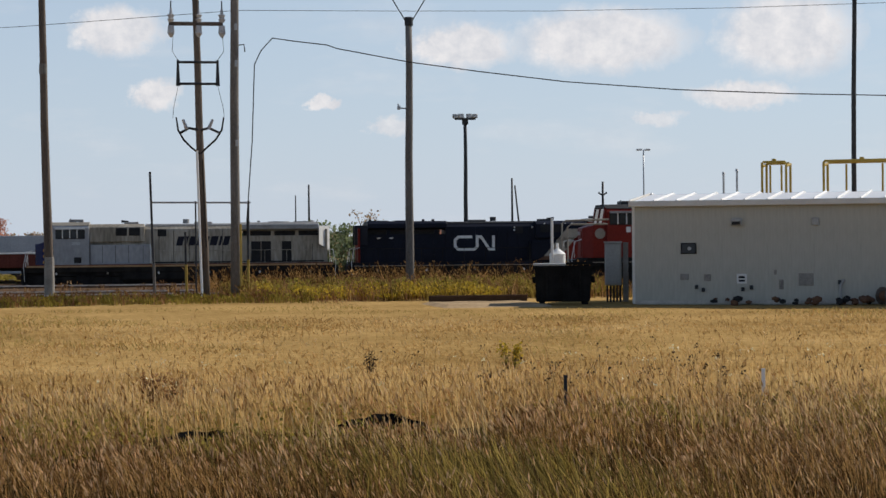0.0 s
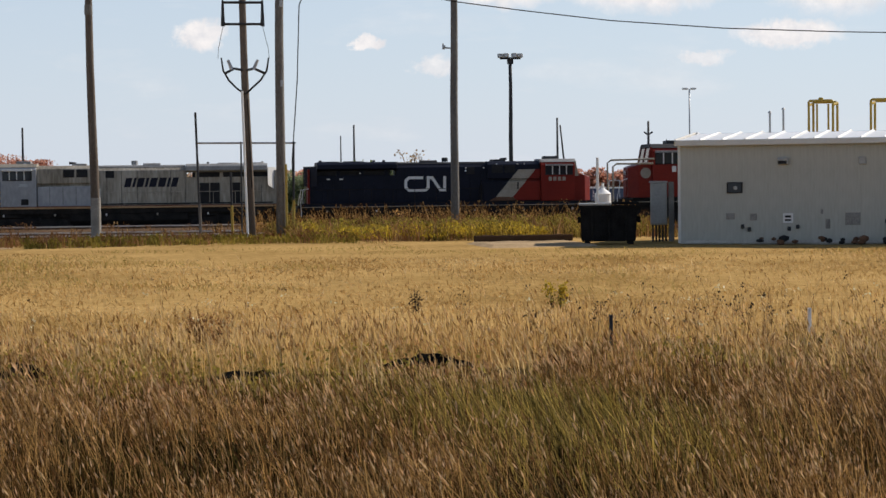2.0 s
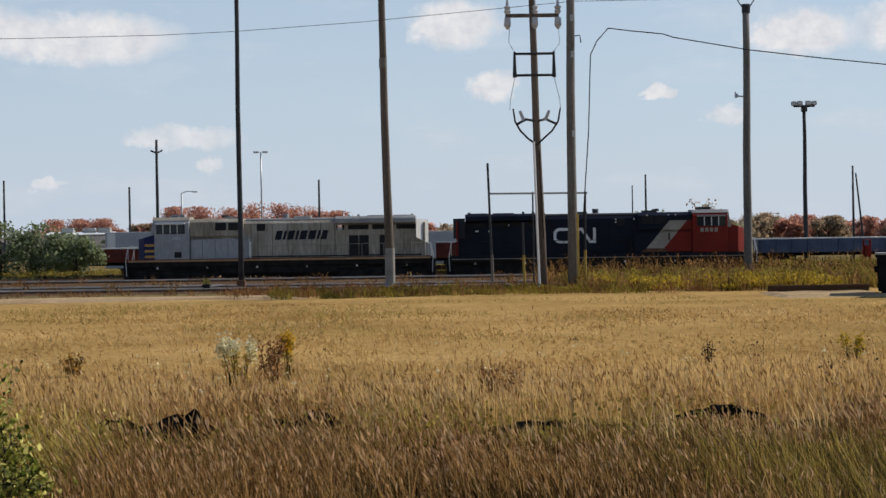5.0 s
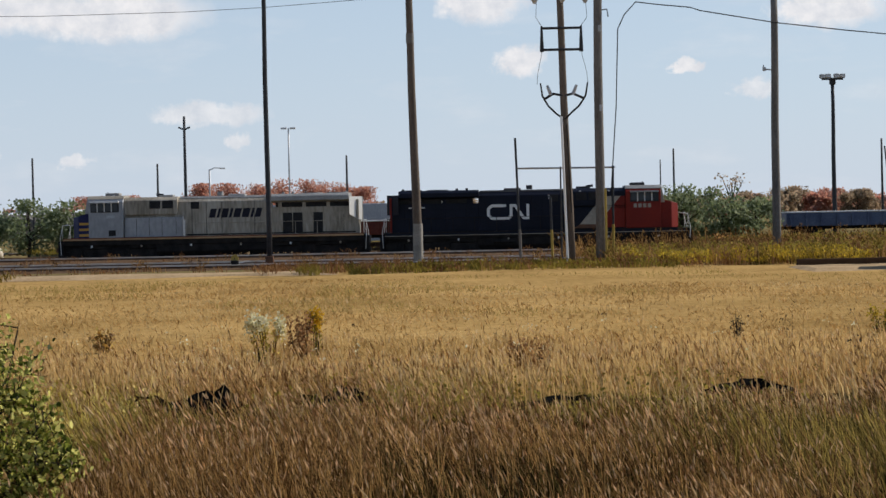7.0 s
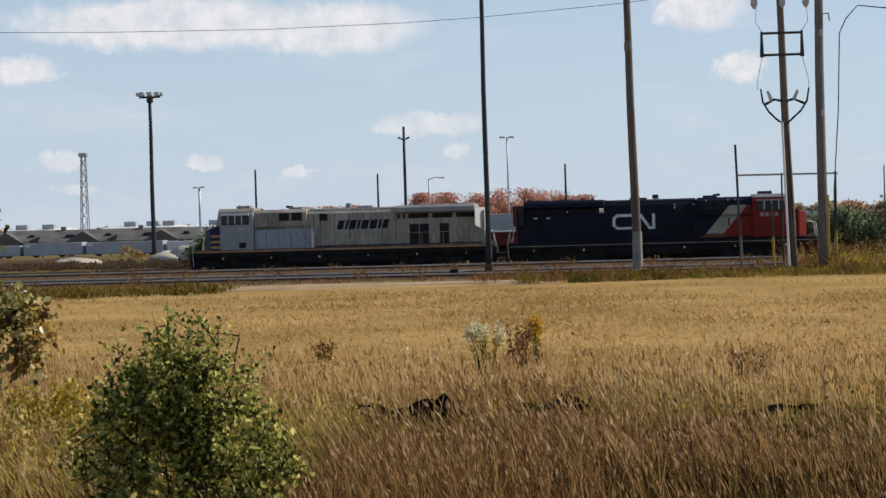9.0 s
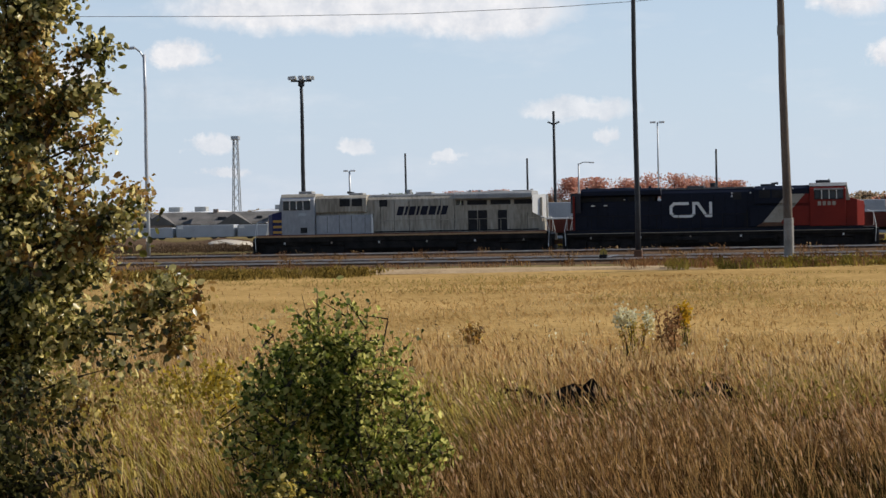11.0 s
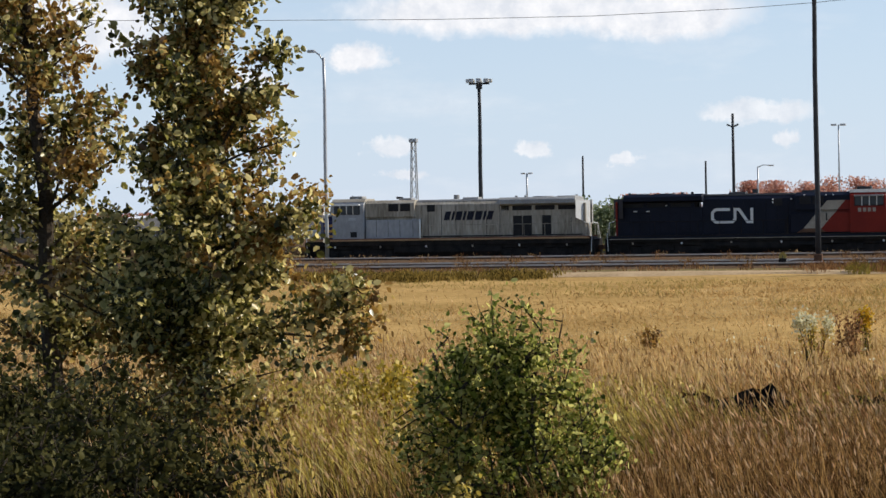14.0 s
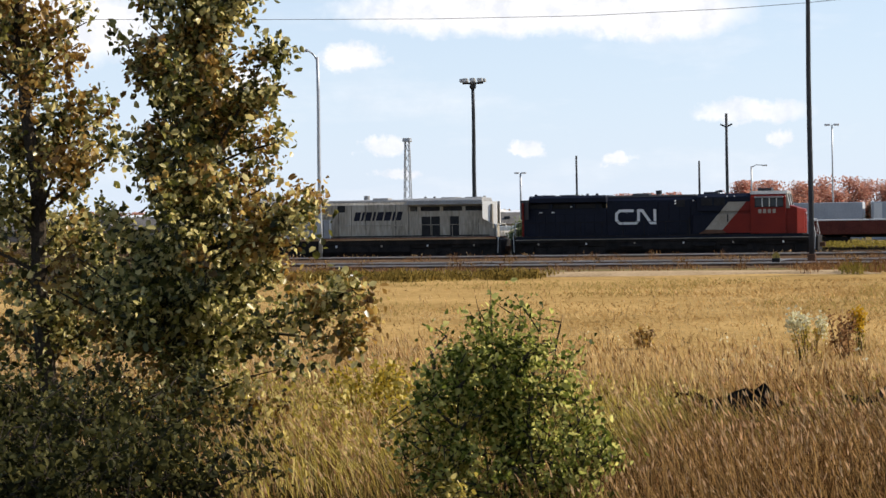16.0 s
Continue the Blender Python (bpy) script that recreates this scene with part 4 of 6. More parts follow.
part("band", tube([(-.2, 0, 11.0), (-.2, 0, 11.5)], [.2, .195], 14), M_WOOD, A, "weathered splice band")
T = pole_thing("slender_pole", -8.75, 114, 20, .15, .1, M_DARKSTEEL, "slender dark steel pole beside the track", -.05, footing=False)
part("base_cover", box(-.22, .22, -.22, .22, 0, .5, .03), M_RUST, T)
C = pole_thing("wooden_pole", 7.78, 100, 19, .235, .17, M_WOOD, "weathered grey wooden pole with a yellow guard", .1)
part("guard", box(.2, .3, -.33, -.2, -.05, 3.6, .02), M_YELLOW, C, "yellow cable guard")
for z in (12.6, 10.9, 7.2):
    part("tag", box(.05, .18, -.25, -.2, z, z + .3), M_STEEL, C)
part("bracket", tube([(.1, 0, 11.9), (.5, 0, 11.95), (.55, 0, 11.6)], .03, 6), M_DARKSTEEL, C)
E_ = pole_thing("slender_pole", 38.05, 100, 20, .13, .1, M_DARKSTEEL, "slender dark pole rising behind the shed", .2)
part("base_cover", box(-.2, .2, -.2, .2, 0, .5, .03), M_RUST, E_)
Dp = pole_thing("wooden_pole", 17.6, 110, 14.2, .23, .17, M_WOOD, "weathered wooden pole with a bracket and guy wires", .08)
part("bracket", tube([(-.1, 0, 9.6), (-.5, 0, 9.65), (-.52, 0, 9.85)], .04, 6), M_STEEL, Dp)
part("lamp_clip", box(-.56, -.4, -.08, .08, 9.55, 9.75, .02), M_STEEL, Dp)
part("top_cap", tube([(.08, 0, 13.9), (.08, 0, 14.35)], .22, 12), M_DARKSTEEL, Dp)
for s in (-1, 1):
    part("guy_wire", tube([(.08 + s * .2, 0, 14.2), (.08 + s * .75, 0, 15.1), (.08 + s * 1.6, 0, 16.6)], .03, 5), M_RUBBER, Dp)

# the switching pole with its insulators, fuses and cable heads
B = pole_thing("utility_pole", 6.42, 100, 16.5, .2, .14, M_WOOD_DARK, "weathered utility pole with crossarms, insulators and cable heads", -.45)
bx = -.36
part("crossarm", box(bx - 1.25, bx + 1.25, -.12, .0, 12.8, 12.98, .02), M_WOOD_DARK, B)
for s in (-1.15, .12, 1.2):
    i = part("insulator", tube([(bx + s, -.06, 12.95), (bx + s, -.06, 13.1), (bx + s, -.06, 13.14), (bx + s, -.06, 13.3), (bx + s, -.06, 13.34), (bx + s, -.06, 13.6)], [.1, .17, .1, .17, .08, .05], 12), M_PORCELAIN, B, "grey ribbed insulator")
    part("pin", tube([(bx + s, -.06, 13.5), (bx + s, -.06, 13.95)], .03, 6), M_DARKSTEEL, i)
    part("fuse", tube([(bx + s, -.1, 12.8), (bx + s, -.1, 12.45), (bx + s, -.1, 12.25)], [.14, .17, .06], 12), M_PORCELAIN, B, "pale hanging fuse")
for z in (10.1, 11.1):
    part("switch_arm", tube([(bx - .85, -.15, z), (bx + 1.0, -.15, z)], .06, 8), M_DARKSTEEL, B)
for s in (-.85, .98):
    part("switch_rod", tube([(bx + s, -.15, 10.0), (bx + s, -.15, 11.2)], [.1, .05], 8), M_DARKSTEEL, B)
    k = 1 if s > 0 else -1
    part("jumper", tube([(bx + s * 1.25, -.06, 12.3), (bx + s * 1.3, -.1, 11.6), (bx + s, -.15, 11.2)], .012, 5), M_RUBBER, B)
    part("jumper", tube([(bx + s, -.15, 10.0), (bx + s * 1.25, -.1, 9.0), (bx + s * 1.3, -.1, 8.5)], .012, 5), M_RUBBER, B)
    part("cable_arm", tube([(bx + .14, -.1, 7.95), (bx + .07 + s * .5, -.12, 8.05), (bx + .07 + s * 1.05, -.12, 7.8)], .06, 8), M_DARKSTEEL, B)
    part("arrester", tube([(bx + s * .55, -.12, 8.0), (bx + s * .75, -.12, 8.45)], [.09, .06], 8), M_PORCELAIN, B)
    part("cable_head", tube([(bx + .07 + s * 1.2, -.12, 8.55), (bx + .07 + s * 1.1, -.12, 7.95), (bx + .07 + s * .8, -.12, 7.5), (bx + .07 + s * .4, -.12, 7.15), (bx + .14, -.14, 6.85)], [.035, .045, .045, .045, .045], 8), M_RUBBER, B, "black bent cable")
part("conduit", tube([(-.37, -.2, 7.0), (-.19, -.24, 0)], .06, 10), M_WHITE, B, "white riser conduit")
part("conduit", tube([(-.12, -.22, 6.6), (.02, -.26, 2.5)], .025, 8), M_RUBBER, B)

# low frame that carries a cable
F = base("cable_gantry", pose(4.14, 102, 0), "rusty frame of posts and a crossbar carrying a cable", "frame")
part("post", tube([(0, 0, -.2), (-.18, 0, 6.1)], .055, 8), M_DARKSTEEL, F)
part("sleeve", tube([(0, 0, 0), (-.04, 0, 1.75)], .07, 8), M_WOOD, F)
part("post", tube([(1.5, 0, -.2), (1.45, 0, 3.25)], .055, 8), M_DARKSTEEL, F)
part("sleeve", tube([(1.5, 0, 0), (1.48, 0, 1.7)], .065, 8), M_YELLOW, F, "yellow sleeve")
part("post", tube([(4.4, 0, -.2), (4.45, 0, 4.7)], .05, 8), M_DARKSTEEL, F)
part("sleeve", tube([(4.4, 0, 0), (4.42, 0, 1.9)], .065, 8), M_YELLOW, F, "yellow sleeve")
part("crossbar", tube([(-.12, 0, 4.65), (4.55, 0, 4.62)], .045, 8), M_STEEL, F)
part("post", tube([(1.95, 0, 0), (1.95, 0, 4.7)], .04, 8), M_DARKSTEEL, F)

w = base("sagging_cable", pose(0, 0, 0), "black cable sagging between the poles and looping down", "cable")
cable = [(8.54, 102, 1.7), (8.51, 102, 3.78), (8.80, 102, 7.55), (8.94, 102, 11.18), (9.26, 102, 11.85), (9.81, 102, 12.45), (10.84, 102, 12.31), (12.42, 102, 12.14), (12.87, 102, 11.98), (16.42, 102, 11.34), (19.88, 102, 10.90), (24.10, 102, 10.43), (29.80, 102, 10.06), (35.62, 102, 9.88), (40.59, 102, 9.81), (50.50, 102, 9.87)]
part("strand", tube(cable, .026, 6), M_RUBBER, w)
w = base("overhead_line", pose(0, 0, 0), "thin overhead line high across the sky", "cable")
line = [(-66.63, 99.94, 14.03), (-47.59, 99.94, 13.07), (-34.27, 99.94, 12.56), (-25.70, 99.94, 12.27), (-18.08, 99.94, 12.13), (-11.42, 99.94, 12.20), (-7.80, 99.94, 12.33), (-1.90, 99.94, 12.69), (4.95, 99.94, 13.27), (8.00, 99.94, 13.53), (15.23, 99.94, 13.57), (22.56, 99.94, 13.64), (32.08, 99.94, 13.89), (39.79, 99.94, 14.22), (53.30, 99.94, 14.98)]
part("strand", tube(line, .013, 5), M_DARKSTEEL, w)


def flood_mast(x, y, z):
    m = pole_thing("floodlight_mast", x, y, z, .22, .15, M_DARKSTEEL, "tall dark mast with a ring of floodlights", .0, "floodlight mast", "floodlight masts")
    part("ring", tube([(-.95, 0, z), (.95, 0, z)], .09, 8), M_DARKSTEEL, m)
    part("ring", tube([(0, -.95, z - .05), (0, .95, z - .05)], .09, 8), M_DARKSTEEL, m)
    for i in range(8):
        a = i * math.tau / 8 + .2
        cx, cy = .95 * math.cos(a), .95 * math.sin(a)
        f = part("floodlight", box(cx - .24, cx + .24, cy - .2, cy + .2, z + .08, z + .42, .06), M_CABINET, m, "grey floodlight head")
        part("lens", box(cx - .2, cx + .2, cy - .21, cy - .19, z + .1, z + .3), M_LAMPGLASS, f)
    part("hoist_head", box(-.25, .25, -.25, .25, z - .5, z + .1, .05), M_DARKSTEEL, m)


flood_mast(35.6, 190, 13.7)
flood_mast(-44.85, 190, 14.9)


def bare_post(x, y, z, r=.12, arm=0, tip=0, lean=.03):
    p = pole_thing("yard_post", x, y, z, r, r * .7, M_DARKSTEEL if y < 215 else M_STEEL, "thin grey post standing in the yard", lean, "post", "thin yard posts", seg=3)
    if arm:
        part("crossarm", tube([(-arm, 0, z - 1.0), (0, 0, z - 1.25), (arm, 0, z - 1.0)], .08, 6), M_DARKSTEEL, p)
    if tip == 1:
        for s in (-1, 1):
            part("lamp_head", box(s * .45 - .3, s * .45 + .3, -.15, .15, z - .1, z + .1, .04), M_LAMPGLASS, p)
    if tip == 2:
        part("lamp_arm", tube([(0, 0, z - .1), (.6, 0, z + .15), (1.4, 0, z + .1)], .05, 6), M_STEEL, p)
        part("lamp_head", box(1.2, 1.8, -.15, .15, z, z + .16, .04), M_LAMPGLASS, p)
    return p


for a in ((-55.5, 260, 8.1, .16, 0, 1), (-35.4, 190, 8.1), (-24.35, 190, 7.4), (-23.05, 200, 12.0, .17, .55), (-24.95, 240, 7.9, .12, 0, 2), (-14.7, 220, 11.5, .1, 0, 1),
          (-7.6, 190, 7.8), (38.8, 185, 8.2), (40.05, 186, 7.6, .1, 0, 0, -.75), (21.25, 200, 7.1, .08), (22.5, 200, 8.1), (60.4, 220, 12.2, .1, 0, 1), (48.3, 190, 8.0, .14, .4)):
    bare_post(*a)
lp = pole_thing("street_lamp", -47.05, 150, 14.6, .15, .11, M_STEEL, "tall grey lamp post with a curved arm", .0, "street lamp")
part("arm", tube([(0, 0, 14.3), (-.3, 0, 14.8), (-.7, 0, 15.1)], .06, 8), M_STEEL, lp)
part("lamp_head", box(-1.25, -.65, -.16, .16, 15.0, 15.2, .05), M_STEEL, lp)
tower = base("lattice_tower", pose(-86.1, 320, 0), "slim pale lattice tower with a platform on top", "tower")
for sx in (-1, 1):
    for sy in (-1, 1):
        part("leg", tube([(sx * .6, sy * .6, 0), (sx * .3, sy * .3, 14.6)], .09, 6), M_STEEL, tower)
for k in range(9):
    q = .6 - .3 * k / 9
    part("brace", tube([(-q, -q, k * 1.6), (q, -q, k * 1.6 + 1.6)], .05, 5), M_STEEL, tower)
    part("brace", tube([(q, -q, k * 1.6), (-q, -q, k * 1.6 + 1.6)], .05, 5), M_STEEL, tower)
part("platform", box(-.6, .6, -.6, .6, 14.5, 15.1, .05), M_STEEL, tower)


# ---- houses and heaps beyond ----
def house(x, y, w, h, label):
    b = base("house", pose(x, y, 0, 0, 0, 6), label, "house", "low houses")
    part("wall", box(0, w, 0, 8, 0, 1.95), M_BRICK, b)
    part("roof", profile_x([(-.6, 1.7), (4, h), (8.6, 1.7)], -.5, w + .5, .02), M_ASPHALT, b)
    g = part("gable_roof", prism([(w * .55 - 2.6, 1.6), (w * .55, h - .25), (w * .55 + 2.6, 1.6)], -1.2, 4, .02), M_ASPHALT, b)
    part("gable_wall", prism([(w * .55 - 1.9, 0), (w * .55 - 1.9, 1.75), (w * .55, h - .6), (w * .55 + 1.9, 1.75), (w * .55 + 1.9, 0)], -1.0, 0), M_BRICK, b)
    for k in (.15, .33, .8):
        wn_ = part("window", box(w * k - .6, w * k + .6, -.05, .02, .8, 1.7), M_LOGO, b)
        part("pane", box(w * k - .5, w * k + .5, -.07, -.04, .9, 1.6), M_GLASS, wn_)
    part("chimney", box(w * .2, w * .2 + .7, 3.6, 4.3, 2.2, h + .45, .02), M_BRICK, b)
    part("roof_vent", box(w * .3, w * .3 + 1.3, .9, 1.9, 2.2, 2.75, .05), M_DARKSTEEL, b, "dark roof vent")
    part("roof_vent", box(w * .82, w * .82 + .8, 1.2, 1.9, 2.3, 2.8, .05), M_DARKSTEEL, b, "dark roof vent")


for x in (-160, -148, -136, -124, -112, -100, -88, -76, -64, -52, -40):
    house(x, 300 + (x % 7), 11, 3.45 + .12 * math.sin(x), "low brick house with a dark shingle roof")


def warehouse(x, y, w, h):
    b = base("warehouse", pose(x, y, 0), "long low warehouse with a white roof beyond the houses", "building", "white warehouses")
    part("wall", box(0, w, 0, 20, -.1, h - .5), M_TRAILER, b)
    part("roof", profile_x([(-.5, h - .5), (10, h), (20.5, h - .5)], -.4, w + .4, .02), M_ROOF, b)
    for k in (.2, .55, .8):
        part("roof_unit", box(w * k, w * k + 2.2, 6, 8, h - .3, h + .7, .05), M_CABINET, b)


for x, w, h in ((-190, 24, 4.0), (-160, 22, 4.2), (-128, 20, 4.0), (-99, 12, 4.1), (-84, 16, 4.0), (-64, 11, 4.3)):
    warehouse(x, 380, w, h)


def heap(x, y, rx, ry, h, seed, label):
    bm = bmesh.new()
    bmesh.ops.create_icosphere(bm, subdivisions=4, radius=1)
    for v in list(bm.verts):
        d = 1 + .22 * noise.noise(v.co * 2 + Vector((seed, 0, 0))) + .08 * noise.noise(v.co * 7)
        v.co = (v.co.x * rx * d, v.co.y * ry * d, max(v.co.z, -.1) * h * d)
    ob = part("sand_heap", bm, M_SAND, None, "", True)
    ob.matrix_basis = pose(x, y, 0)
    tagged(ob, label, "heap")


heap(-35.3, 164, 2.3, 2.2, 1.75, 1, "pale sand heap beside the tracks")
heap(-37.2, 163.5, 2.0, 2.0, 1.2, 4, "pale sand heap beside the tracks")
heap(-46.5, 170, 2.2, 2, .8, 2, "low pale sand heap beside the tracks")


def bank(x0, x1, y, h, seed):
    bm = bmesh.new()
    n, rows = 40, []
    for k, (dy, zz) in enumerate(((-3, -.1), (-1.8, .45), (-.6, .9), (.8, 1.0), (2.4, .7), (4.5, -.1))):
        row = []
        for i in range(n + 1):
            x = x0 + (x1 - x0) * i / n
            e = min(1, i / 5, (n - i) / 5)
            row.append(bm.verts.new((x, y + dy + .4 * noise.noise((x * .3, dy, seed)), -.1 + max(0, zz * h * e * (.8 + .5 * noise.noise((x * .22, dy * .5, seed)))) + (zz < 0) * -.05)))
        rows.append(row)
    for a, b in zip(rows, rows[1:]):
        for i in range(n):
            bm.faces.new((a[i], a[i + 1], b[i + 1], b[i]))
    tagged(part("earth_bank", bm, M_EARTH, None, "", True), "low bare brown earth bank beyond the tracks", "earth bank", kind="structure")


bank(-100, -40, 172, 1.25, 3.0)


def ground_signal(x, y):
    s = base("switch_stand", pose(x, y, 0), "small switch stand with a yellow target beside the rails", "switch stand")
    part("body", box(-.2, .2, -.2, .2, 0, .35, .03), M_UNDER, s)
    part("target", tube([(0, 0, .45), (0, .04, .45)], .2, 14), M_YELLOW, s)
    part("rod", tube([(0, .02, .3), (0, .02, .5)], .03, 6), M_DARKSTEEL, s)
    part("lever", tube([(.1, 0, .2), (.8, 0, .3)], .03, 6), M_LOGO, s)


ground_signal(-10.4, 111.8)
ground_signal(-41.5, 118)


# ---- vegetation ----
def sector(rng, n, y0, y1, left=27.5, right=23.5):
    """Even random places in the wedge of ground before the viewpoint."""
    y = np.sqrt(rng.uniform(y0 * y0, y1 * y1, n))
    a = rng.uniform(-math.tan(radians(left)), math.tan(radians(right)), n)
    return np.stack([a * y, y, np.full(n, -.08)], 1)


def smooth_field(x, y, seed):
    """Slow variation over the ground, about -1 to 1."""
    r = np.random.RandomState(seed)
    v = np.zeros_like(x)
    for k in range(6):
        f, a, p = r.uniform(.12, .7), r.uniform(0, math.tau), r.uniform(0, math.tau)
        v += np.sin((x * math.cos(a) + y * math.sin(a) * .7) * f * 2 + p)
    return v / 3


def stalks(at, h, w, rng, lean=(-.26, 0.0), spread=.22):
    """Bent ribbons: three cross lines each. Returns corners, quads and the tips with their directions."""
    n = len(at)
    gust = .14 * smooth_field(at[:, 0] * 3, at[:, 1] * 3, 19)
    bend = np.stack([rng.normal(lean[0] + gust, spread, n), rng.normal(lean[1] - gust, spread, n), np.zeros(n)], 1)
    up = np.array([0, 0, 1.0])
    p1 = at + (up * .55 + bend * .22) * h[:, None]
    p2 = at + (up * .97 + bend * .75) * h[:, None]
    ang = rng.uniform(-.9, .9, n)
    s = np.stack([np.cos(ang), np.sin(ang), np.zeros(n)], 1) * w[:, None]
    v = np.stack([at - s, at + s, p1 - s * .8, p1 + s * .8, p2 - s * .35, p2 + s * .35], 1).reshape(-1, 3)
    i = 6 * np.arange(n)[:, None]
    f = np.stack([i + [0, 1, 3, 2], i + [2, 3, 5, 4]], 1).reshape(-1, 4)
    d = p2 - p1
    return v, f, p2, d / np.linalg.norm(d, axis=1)[:, None]


def heads(tips, d, length, width, rng):
    """Two crossed slim lozenges round each tip."""
    n = len(tips)
    s = np.cross(d, np.stack([np.zeros(n), np.ones(n), rng.normal(0, .3, n)], 1))
    s /= np.linalg.norm(s, axis=1)[:, None]
    q = np.cross(d, s)
    a, b = tips - d * length[:, None] * .6, tips + d * length[:, None] * .4
    mid = tips - d * length[:, None] * .15
    v = np.stack([a, mid + s * width[:, None], b, mid - s * width[:, None], a, mid + q * width[:, None], b, mid - q * width[:, None]], 1).reshape(-1, 3)
    return v, np.arange(len(v)).reshape(-1, 4)


def meadow():
    rng = np.random.RandomState(5)
    # coarse brown grass on the near slope
    at = sector(rng, 140000, 12.0, 34.0)
    at = at[at[:, 1] + rng.normal(0, 1.3, len(at)) < 31.5]
    x, y = at[:, 0], at[:, 1]
    green = smooth_field(x, y, 3) + .8 * np.exp(-((x - 5.6) / 2.4) ** 2 - ((y - 21) / 5) ** 2) + .75 * np.exp(-((y - 28.6) / 2.2) ** 2) + .35 * np.exp(-((x + 1.5) / 3.0) ** 2 - ((y - 24) / 5) ** 2) + 1.05 * np.exp(-((x + 5.6) / 4.2) ** 2 - ((y - 21) / 8) ** 2) + rng.normal(0, .22, len(x))
    tall = np.clip(1.0 - np.maximum(y - 18, 0) * .045, .45, 1) * (1 + .3 * smooth_field(x * 1.4, y * 1.4, 11) + .2 * smooth_field(x * 4, y * 4, 12))
    tall *= np.where((x > -5.5) & (x < -.6) & (y > 26.3) & (y < 30.4), .24, 1)
    tall *= np.where((x > .9) & (x < 5.6) & (y > 27.3) & (y < 31.2), np.where(x < 2.8, .55, .4), 1)
    tall *= np.where((((x > -5.0) & (x < -.6)) | ((x > 1.0) & (x < 5.4))) & (y > 24.3) & (y < 27.5), .6, 1)
    tall *= np.where(x < -4.2, np.clip(1 + (x + 4.2) * .35, .5, 1), 1)
    tall *= np.clip(.55 + (y - 14) * .1, .6, 1)
    clump = smooth_field(x * 2.3, y * 2.3, 21)
    keep = rng.uniform(size=len(x)) < .66 + .4 * clump + .35 * smooth_field(x * 5, y * 4, 23)
    brown = keep & (green < .78)
    lush = keep & ~brown
    h = tall * rng.uniform(.45, 1.0, len(x))
    # low blades in shade-dark tones, so gaps between the stalks read deep
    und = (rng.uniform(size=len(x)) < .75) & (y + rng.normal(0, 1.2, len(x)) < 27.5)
    tagged(soup("grass_undergrowth", *stalks(at[und], tall[und] * rng.uniform(.2, .5, und.sum()), rng.uniform(.006, .013, und.sum()), rng, (-.15, 0), .3)[:2], L_UNDER), "short grass leaves under the stalks, toned dark as shade", "grass", kind="stuff")
    thin = rng.uniform(size=len(x)) < .62 + .25 * smooth_field(x * 1.3, y * 1.3, 17)
    brown &= thin & ~((x < -7.2) & (y > 18)) & ~((x < -6.2) & (y > 13) & (y < 26.5) & (rng.uniform(size=len(x)) < .75))
    g = tagged(soup("tall_grass", *stalks(at[brown], h[brown], rng.uniform(.002, .006, brown.sum()), rng)[:2], L_STALK), "tall dry brown grass with seed heads on the near slope", "grass", kind="stuff")
    rng2 = np.random.RandomState(6)
    v, f, tip, d = stalks(at[brown], h[brown] * 1.04, rng2.uniform(.002, .003, brown.sum()), rng2)
    pick = rng2.uniform(size=len(tip)) < .85
    fine = np.clip(tip[:, 1] / 25, .5, 1)
    hv, hf = heads(tip[pick], d[pick], rng2.uniform(.05, .17, pick.sum()) * fine[pick], rng2.uniform(.005, .0115, pick.sum()) * fine[pick], rng2)
    s = soup("seed_heads", hv, hf, L_PLUME, g)
    s["kind"] = "stuff"
    big = rng2.uniform(size=len(tip)) < .17 + .14 * smooth_field(at[brown][:, 0] * 2, at[brown][:, 1] * 2, 71)
    hv, hf = heads(tip[big], d[big], rng2.uniform(.1, .24, big.sum()) * fine[big], rng2.uniform(.007, .015, big.sum()) * fine[big], rng2)
    s = soup("pale_plumes", hv, hf, L_STRAW, g)
    s["kind"] = "stuff"
    s = soup("thin_stems", v[np.repeat(pick, 6)], (6 * np.arange(pick.sum())[:, None, None] + np.array([[0, 1, 3, 2], [2, 3, 5, 4]])).reshape(-1, 4), L_STALK, g)
    s["kind"] = "stuff"
    v, f, tip, d = stalks(at[lush], h[lush] * .95, rng.uniform(.003, .007, lush.sum()), rng, (-.3, 0), .2)
    tagged(soup("green_grass", v, f, L_GREEN), "yellow-green grass tufts among the brown grass", "grass", kind="stuff")
    # fine tan grass over the field
    at = sector(rng, 150000, 28.0, 98)
    x, y = at[:, 0], at[:, 1]
    ok = (rng.uniform(size=len(x)) < .75 + .3 * smooth_field(x * 1.5, y * 1.5, 31)) & ~((x > 12.5) & (x < 22) & (y > 83)) & ~((x > 22) & (y > 84 - (x - 23) * .5)) & ~((y > 88 + .8 * np.sin(x * .9)) & (x < 9))
    at, x, y = at[ok], x[ok], y[ok]
    h = rng.uniform(.05, .16, len(x)) * np.clip(1 - (y - 40) / 80, .4, 1) * (1 + .3 * smooth_field(x, y, 8))
    w = .002 + y * .0001
    v, f, tip, d = stalks(at, h, w * rng.uniform(.9, 1.9, len(x)), rng, (-.2, 0), .9)
    g = tagged(soup("field_grass", v, f, L_FIELD), "fine tan dry grass covering the field", "grass", kind="stuff")
    pick = rng.uniform(size=len(tip)) < .3
    hv, hf = heads(tip[pick], d[pick], rng.uniform(.06, .16, pick.sum()), .005 + y[pick] * .0002, rng)
    s = soup("seed_heads", hv, hf, L_FIELD, g)
    s["kind"] = "stuff"
